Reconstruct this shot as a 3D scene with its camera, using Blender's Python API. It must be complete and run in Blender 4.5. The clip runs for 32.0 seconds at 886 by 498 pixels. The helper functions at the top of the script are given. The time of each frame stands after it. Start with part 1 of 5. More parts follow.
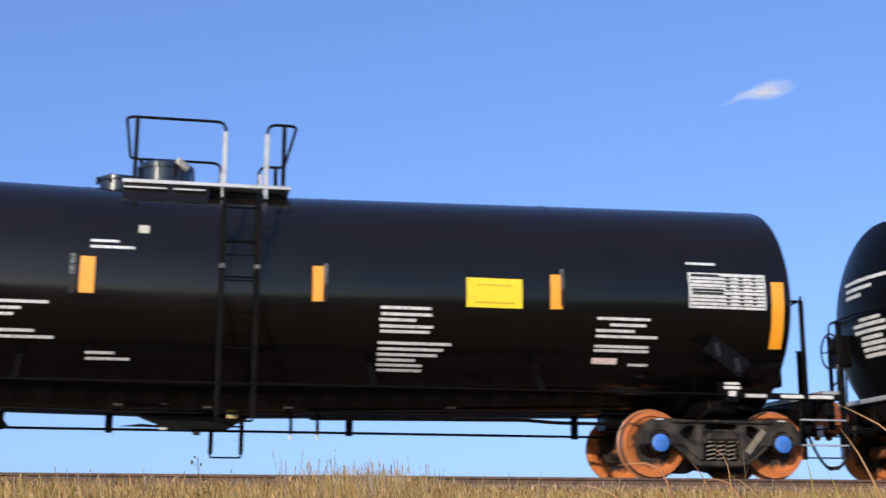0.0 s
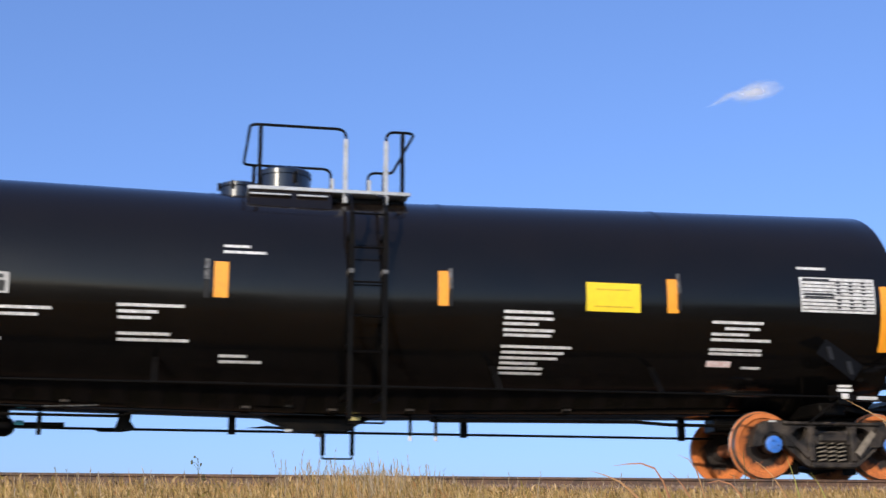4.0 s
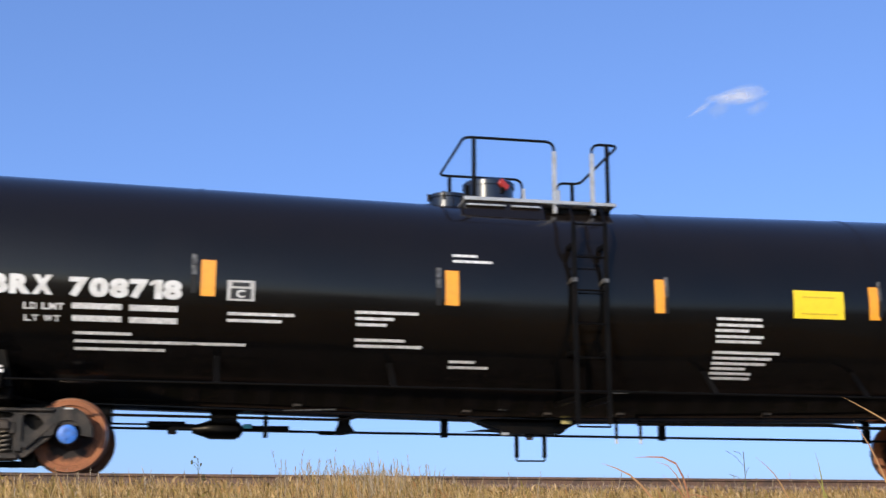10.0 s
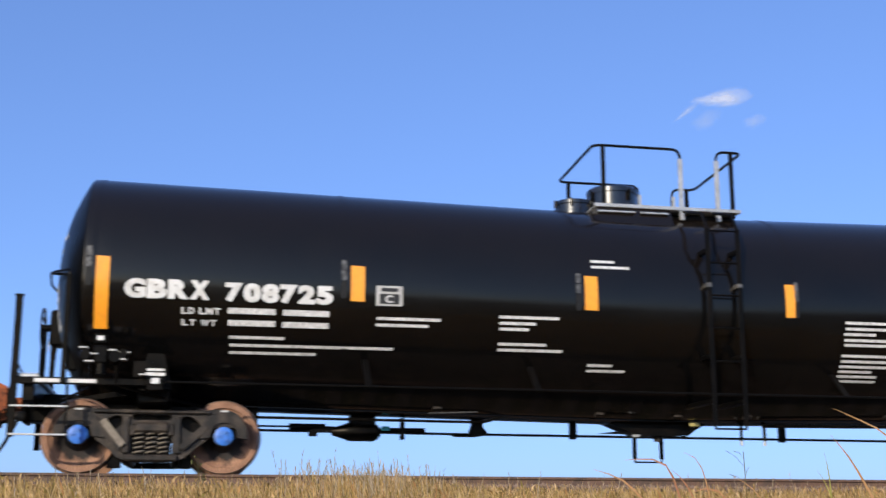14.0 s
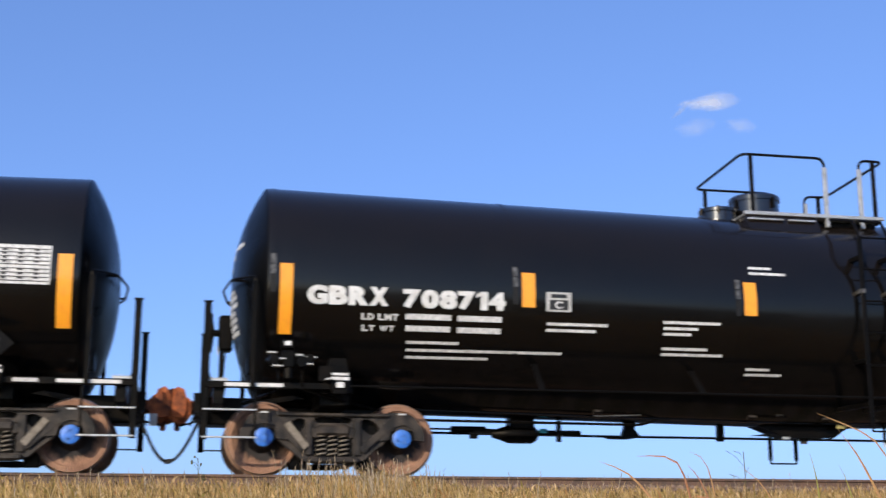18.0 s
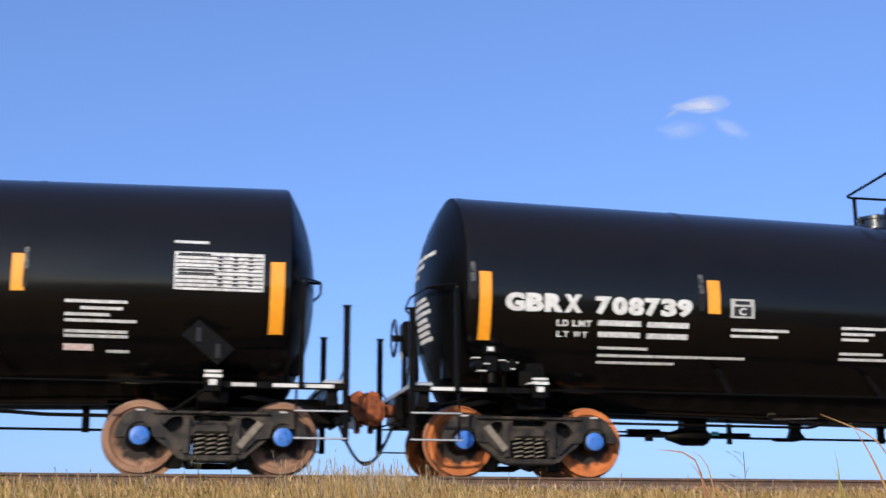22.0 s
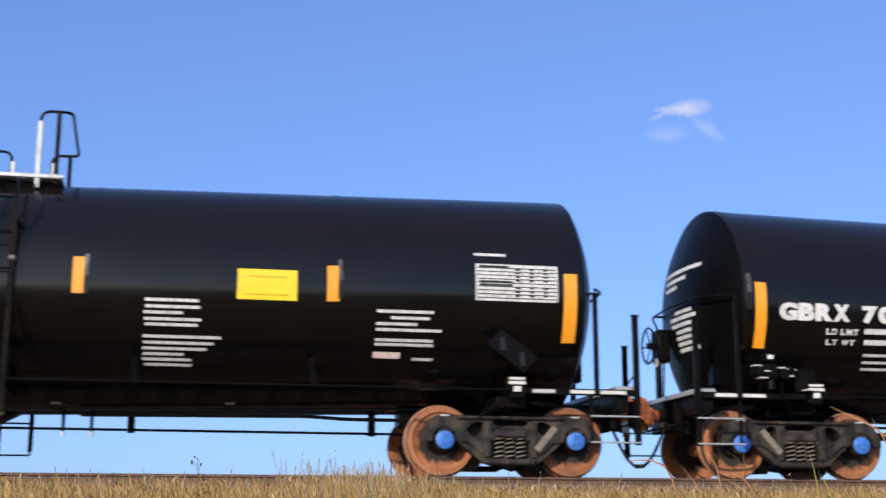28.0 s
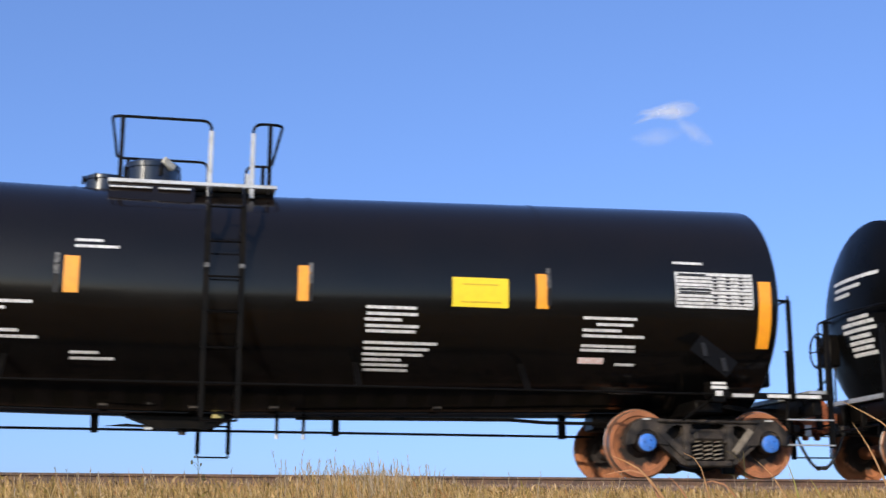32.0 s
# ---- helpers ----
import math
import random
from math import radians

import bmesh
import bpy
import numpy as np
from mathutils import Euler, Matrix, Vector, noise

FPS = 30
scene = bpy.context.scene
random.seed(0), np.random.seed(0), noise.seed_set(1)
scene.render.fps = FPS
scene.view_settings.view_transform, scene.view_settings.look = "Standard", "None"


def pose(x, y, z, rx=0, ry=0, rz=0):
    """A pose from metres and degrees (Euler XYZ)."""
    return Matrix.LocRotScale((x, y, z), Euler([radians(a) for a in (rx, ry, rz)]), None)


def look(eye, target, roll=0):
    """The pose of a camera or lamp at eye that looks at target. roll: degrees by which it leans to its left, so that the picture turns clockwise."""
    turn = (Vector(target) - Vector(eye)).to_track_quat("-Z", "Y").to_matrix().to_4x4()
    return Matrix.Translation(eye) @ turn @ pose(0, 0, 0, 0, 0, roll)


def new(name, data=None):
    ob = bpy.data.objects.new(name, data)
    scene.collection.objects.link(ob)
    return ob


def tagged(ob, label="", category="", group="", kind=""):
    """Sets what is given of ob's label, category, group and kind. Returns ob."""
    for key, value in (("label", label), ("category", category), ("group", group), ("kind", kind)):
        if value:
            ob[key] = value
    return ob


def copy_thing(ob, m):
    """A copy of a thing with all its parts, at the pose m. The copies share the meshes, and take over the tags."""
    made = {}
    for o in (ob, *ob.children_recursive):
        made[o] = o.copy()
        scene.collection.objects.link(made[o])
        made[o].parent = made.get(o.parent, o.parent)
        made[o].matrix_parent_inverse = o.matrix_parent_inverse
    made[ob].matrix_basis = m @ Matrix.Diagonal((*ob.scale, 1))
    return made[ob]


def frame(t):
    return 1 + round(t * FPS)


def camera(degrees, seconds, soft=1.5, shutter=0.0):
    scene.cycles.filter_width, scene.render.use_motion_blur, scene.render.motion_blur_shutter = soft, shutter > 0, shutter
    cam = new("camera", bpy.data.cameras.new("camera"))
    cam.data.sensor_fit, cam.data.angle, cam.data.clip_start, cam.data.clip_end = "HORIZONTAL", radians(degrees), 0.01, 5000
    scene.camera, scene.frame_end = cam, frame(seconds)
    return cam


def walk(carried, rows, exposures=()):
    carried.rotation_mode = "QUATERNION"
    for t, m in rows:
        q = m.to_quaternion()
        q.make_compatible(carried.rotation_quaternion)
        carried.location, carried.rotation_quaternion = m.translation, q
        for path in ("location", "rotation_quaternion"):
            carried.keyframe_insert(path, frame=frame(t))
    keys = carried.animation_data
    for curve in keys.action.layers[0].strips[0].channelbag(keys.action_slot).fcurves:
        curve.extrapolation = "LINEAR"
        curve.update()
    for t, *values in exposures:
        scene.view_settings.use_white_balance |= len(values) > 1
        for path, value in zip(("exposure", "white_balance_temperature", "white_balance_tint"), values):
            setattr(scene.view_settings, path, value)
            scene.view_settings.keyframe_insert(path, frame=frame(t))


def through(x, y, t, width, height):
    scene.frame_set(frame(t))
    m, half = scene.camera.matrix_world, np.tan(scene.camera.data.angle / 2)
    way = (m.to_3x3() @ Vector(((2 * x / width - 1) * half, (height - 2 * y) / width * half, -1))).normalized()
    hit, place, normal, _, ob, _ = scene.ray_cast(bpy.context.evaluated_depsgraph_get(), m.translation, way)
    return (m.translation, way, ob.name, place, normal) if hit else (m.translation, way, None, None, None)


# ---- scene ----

# The camera stands still beside the line, low in the grass, looking up and to the right.
cam = camera(38.605, 32.0, soft=1.5, shutter=0.16)
CAM_Y, CAM_Z = -17.404, -0.709
CAM_POSE = Matrix.Translation((0, CAM_Y, CAM_Z)) @ pose(0, 0, 0, 0, 0, -11.278) @ pose(0, 0, 0, 90 + 12.458, 0, 0) @ pose(0, 0, 0, 0, 0, 0.031)
walk(cam, [(0, CAM_POSE), (32, CAM_POSE)], [(0, 0.0, 6500, 10), (32, 0.0, 6500, 10)])

# ---- light ----
SUN_AZ, SUN_EL = 37.0, 21.0
world = bpy.data.worlds.new("clear_sky")
scene.world = world
world.use_nodes = True
wn = world.node_tree.nodes
sky = wn.new("ShaderNodeTexSky")
sky.sky_type = "NISHITA"
sky.sun_disc = False
sun_way = Vector((-math.sin(radians(SUN_AZ)) * math.cos(radians(SUN_EL)), -math.cos(radians(SUN_AZ)) * math.cos(radians(SUN_EL)), math.sin(radians(SUN_EL))))
sky.sun_elevation = radians(SUN_EL)
sky.sun_rotation = math.atan2(sun_way.x, sun_way.y)
sky.air_density, sky.dust_density, sky.ozone_density = 0.8, 0.9, 2.5
tint = wn.new("ShaderNodeMix")
tint.data_type, tint.blend_type = "RGBA", "MULTIPLY"
tint.inputs[0].default_value = 1.0
tint.inputs[7].default_value = (0.66, 0.9, 1.45, 1)
soften = wn.new("ShaderNodeGamma")
soften.inputs[1].default_value = 0.65
world.node_tree.links.new(sky.outputs[0], soften.inputs[0])
world.node_tree.links.new(soften.outputs[0], tint.inputs[6])
# glow added to the sky towards the sun, unseen, to brighten the tank's reflections
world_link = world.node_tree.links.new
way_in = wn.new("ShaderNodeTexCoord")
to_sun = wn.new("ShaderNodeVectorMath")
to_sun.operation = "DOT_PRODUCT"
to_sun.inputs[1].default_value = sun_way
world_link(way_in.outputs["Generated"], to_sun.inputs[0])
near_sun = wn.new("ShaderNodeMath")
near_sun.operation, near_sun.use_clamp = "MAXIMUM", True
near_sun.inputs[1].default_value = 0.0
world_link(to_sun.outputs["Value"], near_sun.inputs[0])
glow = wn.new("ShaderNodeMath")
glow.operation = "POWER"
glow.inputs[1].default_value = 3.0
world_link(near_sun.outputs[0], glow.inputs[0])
glow_tint = wn.new("ShaderNodeVectorMath")
glow_tint.operation = "MULTIPLY"
glow_tint.inputs[1].default_value = (0.41, 0.385, 0.245)
world_link(sky.outputs[0], glow_tint.inputs[0])
glow_part = wn.new("ShaderNodeVectorMath")
glow_part.operation = "SCALE"
world_link(glow_tint.outputs[0], glow_part.inputs[0])
world_link(glow.outputs[0], glow_part.inputs["Scale"])
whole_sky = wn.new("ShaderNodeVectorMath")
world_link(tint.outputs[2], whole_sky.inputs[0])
world_link(glow_part.outputs[0], whole_sky.inputs[1])
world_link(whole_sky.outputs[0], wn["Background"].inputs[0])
wn["Background"].inputs[1].default_value = 0.24
sun = new("sun", bpy.data.lights.new("sun", "SUN"))
sun.data.energy = 4.62
sun.data.angle = radians(0.53)
sun.data.color = (1.0, 0.9, 0.76)
sun.matrix_world = look(sun_way * 60, (0, 0, 0))


# ---- materials ----
def material(name, color, rough=0.6, metal=0.0, vary=0.2, scale=6.0, fine=60.0, bump=0.1, second=None, spread=(0.45, 0.65), rough_vary=0.1, per_object=0.0, coat=0.0, stretch=None, spec=0.5, spec_tint=None):
    """A procedural surface: broad stains towards a second colour, fine grain, bump and uneven gloss."""
    m = bpy.data.materials.new(name)
    m.use_nodes = True
    nt = m.node_tree
    n, link = nt.nodes, nt.links.new
    b = n["Principled BSDF"]
    b.inputs["Metallic"].default_value = metal
    b.inputs["Coat Weight"].default_value = coat
    b.inputs["Specular IOR Level"].default_value = spec
    if spec_tint:
        b.inputs["Specular Tint"].default_value = (*spec_tint, 1)
    tc = n.new("ShaderNodeTexCoord")
    mp = n.new("ShaderNodeMapping")
    if stretch:
        mp.inputs["Scale"].default_value = stretch
    link(tc.outputs["Object"], mp.inputs[0])
    broad = n.new("ShaderNodeTexNoise")
    broad.inputs["Scale"].default_value = scale
    broad.inputs["Detail"].default_value = 5
    grain = n.new("ShaderNodeTexNoise")
    grain.inputs["Scale"].default_value = fine
    grain.inputs["Detail"].default_value = 3
    link(mp.outputs[0], broad.inputs["Vector"])
    link(mp.outputs[0], grain.inputs["Vector"])
    ramp = n.new("ShaderNodeMapRange")
    ramp.inputs[1].default_value, ramp.inputs[2].default_value = spread
    link(broad.outputs[0], ramp.inputs[0])
    mix = n.new("ShaderNodeMix")
    mix.data_type = "RGBA"
    mix.inputs[6].default_value = (*color, 1)
    mix.inputs[7].default_value = (*(second or [c * (1 - vary) for c in color]), 1)
    link(ramp.outputs[0], mix.inputs[0])
    hsv = n.new("ShaderNodeHueSaturation")
    val = n.new("ShaderNodeMapRange")
    val.inputs[1].default_value, val.inputs[2].default_value = 0.3, 0.7
    val.inputs[3].default_value, val.inputs[4].default_value = 1 - vary, 1 + vary
    link(grain.outputs[0], val.inputs[0])
    link(mix.outputs[2], hsv.inputs["Color"])
    if per_object:
        info = n.new("ShaderNodeObjectInfo")
        shade = n.new("ShaderNodeMapRange")
        shade.inputs[3].default_value, shade.inputs[4].default_value = 1 - per_object, 1 + per_object
        link(info.outputs["Random"], shade.inputs[0])
        times = n.new("ShaderNodeMath")
        times.operation = "MULTIPLY"
        link(val.outputs[0], times.inputs[0])
        link(shade.outputs[0], times.inputs[1])
        link(times.outputs[0], hsv.inputs["Value"])
    else:
        link(val.outputs[0], hsv.inputs["Value"])
    link(hsv.outputs[0], b.inputs["Base Color"])
    rr = n.new("ShaderNodeMapRange")
    rr.inputs[1].default_value, rr.inputs[2].default_value = 0.3, 0.7
    rr.inputs[3].default_value, rr.inputs[4].default_value = max(0.03, rough - rough_vary), min(1, rough + rough_vary)
    link(broad.outputs[0], rr.inputs[0])
    link(rr.outputs[0], b.inputs["Roughness"])
    if bump:
        bp = n.new("ShaderNodeBump")
        bp.inputs["Strength"].default_value = bump
        bp.inputs["Distance"].default_value = 0.01
        link(grain.outputs[0], bp.inputs["Height"])
        link(bp.outputs[0], b.inputs["Normal"])
    return m


M_TANK = material("satin_black_tank_paint", (0.0024, 0.0024, 0.0026), 0.16, vary=0.15, scale=0.9, fine=9.0, bump=0.012, second=(0.0032, 0.003, 0.003), rough_vary=0.04, spec=0.54, spec_tint=(1.0, 0.87, 0.72))
M_BLACK = material("black_steel_paint", (0.003, 0.0028, 0.0027), 0.36, vary=0.3, scale=5, fine=70, bump=0.08, second=(0.0058, 0.0047, 0.004), spec=0.1, spec_tint=(1.0, 0.88, 0.72))
M_FRAME = material("dusty_cast_steel", (0.0135, 0.0115, 0.0098), 0.55, vary=0.4, scale=6, fine=90, bump=0.4, second=(0.058, 0.045, 0.035), spread=(0.4, 0.68), spec=0.25)
M_SPRING = material("dusty_spring_steel", (0.2, 0.165, 0.125), 0.7, vary=0.3, scale=12, fine=90, bump=0.2)
M_RUST = material("orange_rust", (0.3, 0.095, 0.032), 0.85, vary=0.25, scale=5, fine=80, bump=0.25, second=(0.2, 0.075, 0.032), per_object=0.25)
M_TREAD = material("polished_tread_steel", (0.36, 0.33, 0.3), 0.35, 0.9, vary=0.15, scale=8, fine=90, bump=0.03)
M_WHEEL = material("rusty_wheel_steel", (0.36, 0.13, 0.05), 0.82, vary=0.2, scale=3, fine=60, bump=0.2, second=(0.22, 0.085, 0.04), spread=(0.42, 0.7), per_object=0.15)
M_WHEEL_FRESH = material("fresh_orange_rust_wheel", (0.52, 0.15, 0.034), 0.82, vary=0.18, scale=3, fine=60, bump=0.2, second=(0.36, 0.105, 0.03), spread=(0.42, 0.7), per_object=0.12)
M_WHEEL_DULL = material("dull_brown_wheel_steel", (0.32, 0.17, 0.1), 0.82, vary=0.2, scale=3, fine=60, bump=0.2, second=(0.2, 0.1, 0.06), spread=(0.42, 0.7), per_object=0.15)
M_COUPLER = material("rusty_coupler_casting", (0.42, 0.105, 0.026), 0.85, vary=0.4, scale=6, fine=60, bump=0.4, second=(0.1, 0.03, 0.014), spread=(0.4, 0.62))
M_CAP = material("blue_cap_paint", (0.035, 0.16, 0.55), 0.5, vary=0.15, scale=9, fine=60, bump=0.05, second=(0.05, 0.13, 0.36))
M_ORANGE = material("orange_reflective_sheet", (0.86, 0.33, 0.02), 0.4, vary=0.05, scale=12, fine=200, bump=0.02, second=(0.82, 0.30, 0.02), coat=0.3)
M_YELLOW = material("yellow_placard_vinyl", (0.82, 0.58, 0.02), 0.4, vary=0.04, scale=6, fine=120, bump=0.02, second=(0.78, 0.54, 0.02))
M_YINK = material("faded_brown_ink", (0.6, 0.4, 0.02), 0.6, vary=0.2, bump=0.0)
M_WHITE = material("white_stencil_paint", (0.62, 0.61, 0.59), 0.55, vary=0.1, scale=9, fine=80, bump=0.03, second=(0.52, 0.5, 0.47))
M_STENCIL = material("worn_stencil_paint", (0.66, 0.65, 0.63), 0.6, vary=0.25, scale=22, fine=90, bump=0.02, second=(0.33, 0.32, 0.31), spread=(0.35, 0.75))
M_RUBBER = material("black_rubber", (0.018, 0.018, 0.018), 0.7, vary=0.2, bump=0.1)
M_TEAL = material("teal_tag_plastic", (0.03, 0.3, 0.36), 0.5, vary=0.1, bump=0.02)
M_OCHRE = material("faded_ochre_paint", (0.4, 0.33, 0.12), 0.6, vary=0.2, bump=0.05)
M_GREY = material("grey_stencil_paint", (0.45, 0.44, 0.42), 0.6, vary=0.15, scale=9, fine=60, bump=0.03)
M_INK = material("black_stencil_ink", (0.014, 0.014, 0.014), 0.5, vary=0.1, bump=0.0)
M_PINK = material("pale_pink_sticker", (0.72, 0.5, 0.46), 0.5, vary=0.2, scale=30, fine=120, bump=0.0, second=(0.8, 0.72, 0.7))
M_GALV = material("galvanised_steel", (0.5, 0.5, 0.49), 0.5, 0.6, vary=0.12, scale=10, fine=60, bump=0.05, second=(0.38, 0.38, 0.37))
M_GLOSS = material("glossy_black_enamel", (0.004, 0.0036, 0.0033), 0.18, vary=0.1, scale=9, fine=50, bump=0.0, second=(0.012, 0.009, 0.008), rough_vary=0.01, spec=0.85)
M_STEEL_GLINT = material("dull_steel_and_glint", (0.15, 0.145, 0.135), 0.5, 0.3, vary=0.5, scale=22, fine=60, bump=0.1, second=(0.035, 0.034, 0.033), spread=(0.35, 0.6))
M_GRATE = material("galvanised_grating", (0.4, 0.4, 0.39), 0.6, 0.3, vary=0.3, scale=12, fine=120, bump=0.2)
M_RED = material("red_valve_cover_paint", (0.42, 0.035, 0.025), 0.45, vary=0.15, scale=9, bump=0.03)
M_PLAC2 = material("worn_clip_steel", (0.013, 0.0125, 0.012), 0.55, vary=0.25, scale=15, fine=60, bump=0.05, spec=0.25)
M_TAG = material("weathered_cream_tag", (0.5, 0.47, 0.38), 0.6, vary=0.2, scale=14, bump=0.04)
M_HEAD = material("dusty_black_tank_head", (0.0026, 0.0026, 0.0027), 0.34, vary=0.25, scale=1.6, fine=30, bump=0.03, second=(0.004, 0.0036, 0.0033), spec=0.08, spec_tint=(1.0, 0.9, 0.78))
M_PLAC = material("dull_black_placard_plate", (0.0036, 0.0034, 0.0033), 0.42, vary=0.2, scale=9, fine=60, bump=0.05, spec=0.13, spec_tint=(1.0, 0.88, 0.7))
M_RAIL = material("rusty_rail_steel", (0.12, 0.065, 0.042), 0.75, vary=0.25, scale=6, fine=60, bump=0.2, second=(0.07, 0.045, 0.034))
M_TIE = material("weathered_tie_wood", (0.085, 0.065, 0.05), 0.9, vary=0.3, scale=5, fine=40, bump=0.4, stretch=(1, 0.2, 1), per_object=0.2)
M_STONE = material("brown_ballast_stone", (0.19, 0.125, 0.092), 0.9, vary=0.3, scale=9, fine=60, bump=0.3, second=(0.095, 0.062, 0.046))
M_SOIL = material("dry_prairie_soil", (0.055, 0.042, 0.024), 0.95, vary=0.25, scale=0.6, fine=14, bump=0.4, second=(0.045, 0.042, 0.02))


def shaded_wheel(m):
    """Side frame's shade painted dark round a wheel's hub, frayed outwards, over the rust."""
    n, link = m.node_tree.nodes, m.node_tree.links.new
    b = n["Principled BSDF"]
    old = b.inputs["Base Color"].links[0].from_socket
    tc = n.new("ShaderNodeTexCoord")
    flat = n.new("ShaderNodeVectorMath")
    flat.operation = "MULTIPLY"
    flat.inputs[1].default_value = (1, 0, 1)
    link(tc.outputs["Object"], flat.inputs[0])
    ln = n.new("ShaderNodeVectorMath")
    ln.operation = "LENGTH"
    link(flat.outputs[0], ln.inputs[0])
    wob = n.new("ShaderNodeTexNoise")
    wob.inputs["Scale"].default_value = 9
    link(tc.outputs["Object"], wob.inputs["Vector"])
    add = n.new("ShaderNodeMath")
    add.operation = "MULTIPLY_ADD"
    add.inputs[1].default_value = 0.22
    link(wob.outputs[0], add.inputs[0])
    link(ln.outputs["Value"], add.inputs[2])
    rng = n.new("ShaderNodeMapRange")
    rng.inputs[1].default_value, rng.inputs[2].default_value = 0.37, 0.46
    link(add.outputs[0], rng.inputs[0])
    mix = n.new("ShaderNodeMix")
    mix.data_type = "RGBA"
    mix.inputs[6].default_value = (0.014, 0.009, 0.007, 1)
    link(rng.outputs[0], mix.inputs[0])
    link(old, mix.inputs[7])
    link(mix.outputs[2], b.inputs["Base Color"])


for wheel_paint in (M_WHEEL, M_WHEEL_FRESH, M_WHEEL_DULL):
    shaded_wheel(wheel_paint)


def brown_crown(m):
    """A lighter brown tone, uneven, towards the crown of the tank."""
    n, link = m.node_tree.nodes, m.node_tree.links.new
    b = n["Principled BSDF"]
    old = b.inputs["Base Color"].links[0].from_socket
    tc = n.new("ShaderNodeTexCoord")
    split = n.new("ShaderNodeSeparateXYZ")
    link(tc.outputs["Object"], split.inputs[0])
    blotches = n.new("ShaderNodeTexNoise")
    blotches.inputs["Scale"].default_value = 1.3
    blotches.inputs["Detail"].default_value = 6
    link(tc.outputs["Object"], blotches.inputs["Vector"])
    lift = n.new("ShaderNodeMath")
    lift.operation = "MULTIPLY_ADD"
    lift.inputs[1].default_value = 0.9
    link(blotches.outputs[0], lift.inputs[0])
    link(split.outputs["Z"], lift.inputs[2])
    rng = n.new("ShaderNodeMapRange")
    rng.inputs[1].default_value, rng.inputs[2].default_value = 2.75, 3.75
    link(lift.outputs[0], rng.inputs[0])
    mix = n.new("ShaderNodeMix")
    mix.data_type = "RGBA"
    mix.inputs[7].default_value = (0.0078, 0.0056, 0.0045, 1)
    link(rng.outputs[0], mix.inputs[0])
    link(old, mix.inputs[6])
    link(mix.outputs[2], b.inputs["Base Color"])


brown_crown(M_TANK)


def leaf_material(name, colors, through=0.28, patch=0.0):
    """Blades with a colour of their own each, some light passing through."""
    m = bpy.data.materials.new(name)
    m.use_nodes = True
    n, link = m.node_tree.nodes, m.node_tree.links.new
    b = n["Principled BSDF"]
    b.inputs["Roughness"].default_value = 0.7
    b.inputs["Specular IOR Level"].default_value = 0.25
    geo = n.new("ShaderNodeNewGeometry")
    ramp = n.new("ShaderNodeValToRGB")
    ramp.color_ramp.elements[0].color = (*colors[0], 1)
    ramp.color_ramp.elements[1].color = (*colors[-1], 1)
    for i, c in enumerate(colors[1:-1]):
        e = ramp.color_ramp.elements.new((i + 1) / (len(colors) - 1))
        e.color = (*c, 1)
    if patch:
        # neighbouring blades share a hue, so that tufts stand apart
        clump = n.new("ShaderNodeTexNoise")
        clump.inputs["Scale"].default_value = 2.6
        clump.inputs["Detail"].default_value = 3
        place = n.new("ShaderNodeTexCoord")
        link(place.outputs["Object"], clump.inputs["Vector"])
        wide = n.new("ShaderNodeMapRange")
        wide.inputs[1].default_value, wide.inputs[2].default_value = 0.28, 0.72
        link(clump.outputs[0], wide.inputs[0])
        both = n.new("ShaderNodeMix")
        both.inputs[0].default_value = patch
        link(geo.outputs["Random Per Island"], both.inputs[2])
        link(wide.outputs[0], both.inputs[3])
        link(both.outputs[0], ramp.inputs[0])
    else:
        link(geo.outputs["Random Per Island"], ramp.inputs[0])
    grain = n.new("ShaderNodeTexNoise")
    grain.inputs["Scale"].default_value = 35
    tc = n.new("ShaderNodeTexCoord")
    link(tc.outputs["Object"], grain.inputs["Vector"])
    mult = n.new("ShaderNodeMix")
    mult.data_type, mult.blend_type = "RGBA", "MULTIPLY"
    mult.inputs[0].default_value = 0.25
    link(ramp.outputs[0], mult.inputs[6])
    link(grain.outputs[1], mult.inputs[7])
    link(mult.outputs[2], b.inputs["Base Color"])
    tr = n.new("ShaderNodeBsdfTranslucent")
    link(mult.outputs[2], tr.inputs[0])
    mx = n.new("ShaderNodeMixShader")
    mx.inputs[0].default_value = through
    link(b.outputs[0], mx.inputs[1])
    link(tr.outputs[0], mx.inputs[2])
    link(mx.outputs[0], n["Material Output"].inputs[0])
    return m


M_GRASS = leaf_material("dry_grass", [(0.138, 0.123, 0.028), (0.259, 0.214, 0.054), (0.413, 0.298, 0.093), (0.146, 0.091, 0.032), (0.672, 0.445, 0.192), (0.387, 0.240, 0.079), (0.758, 0.520, 0.264), (0.207, 0.119, 0.039), (0.328, 0.247, 0.060), (0.551, 0.298, 0.108), (0.465, 0.214, 0.079), (0.155, 0.083, 0.028)], 0.26, 0.45)
M_STRAWR = leaf_material("red_brown_straw", [(0.5, 0.2, 0.09), (0.56, 0.27, 0.13), (0.42, 0.2, 0.09)])
M_STRAW = leaf_material("orange_straw", [(0.58, 0.27, 0.1), (0.62, 0.36, 0.16), (0.5, 0.28, 0.11)])
M_STRAWG = leaf_material("yellow_green_straw", [(0.42, 0.4, 0.09), (0.5, 0.42, 0.12)])
M_SEED = leaf_material("pale_seed_heads", [(0.62, 0.5, 0.36), (0.4, 0.31, 0.2), (0.24, 0.18, 0.1), (0.52, 0.38, 0.25)])
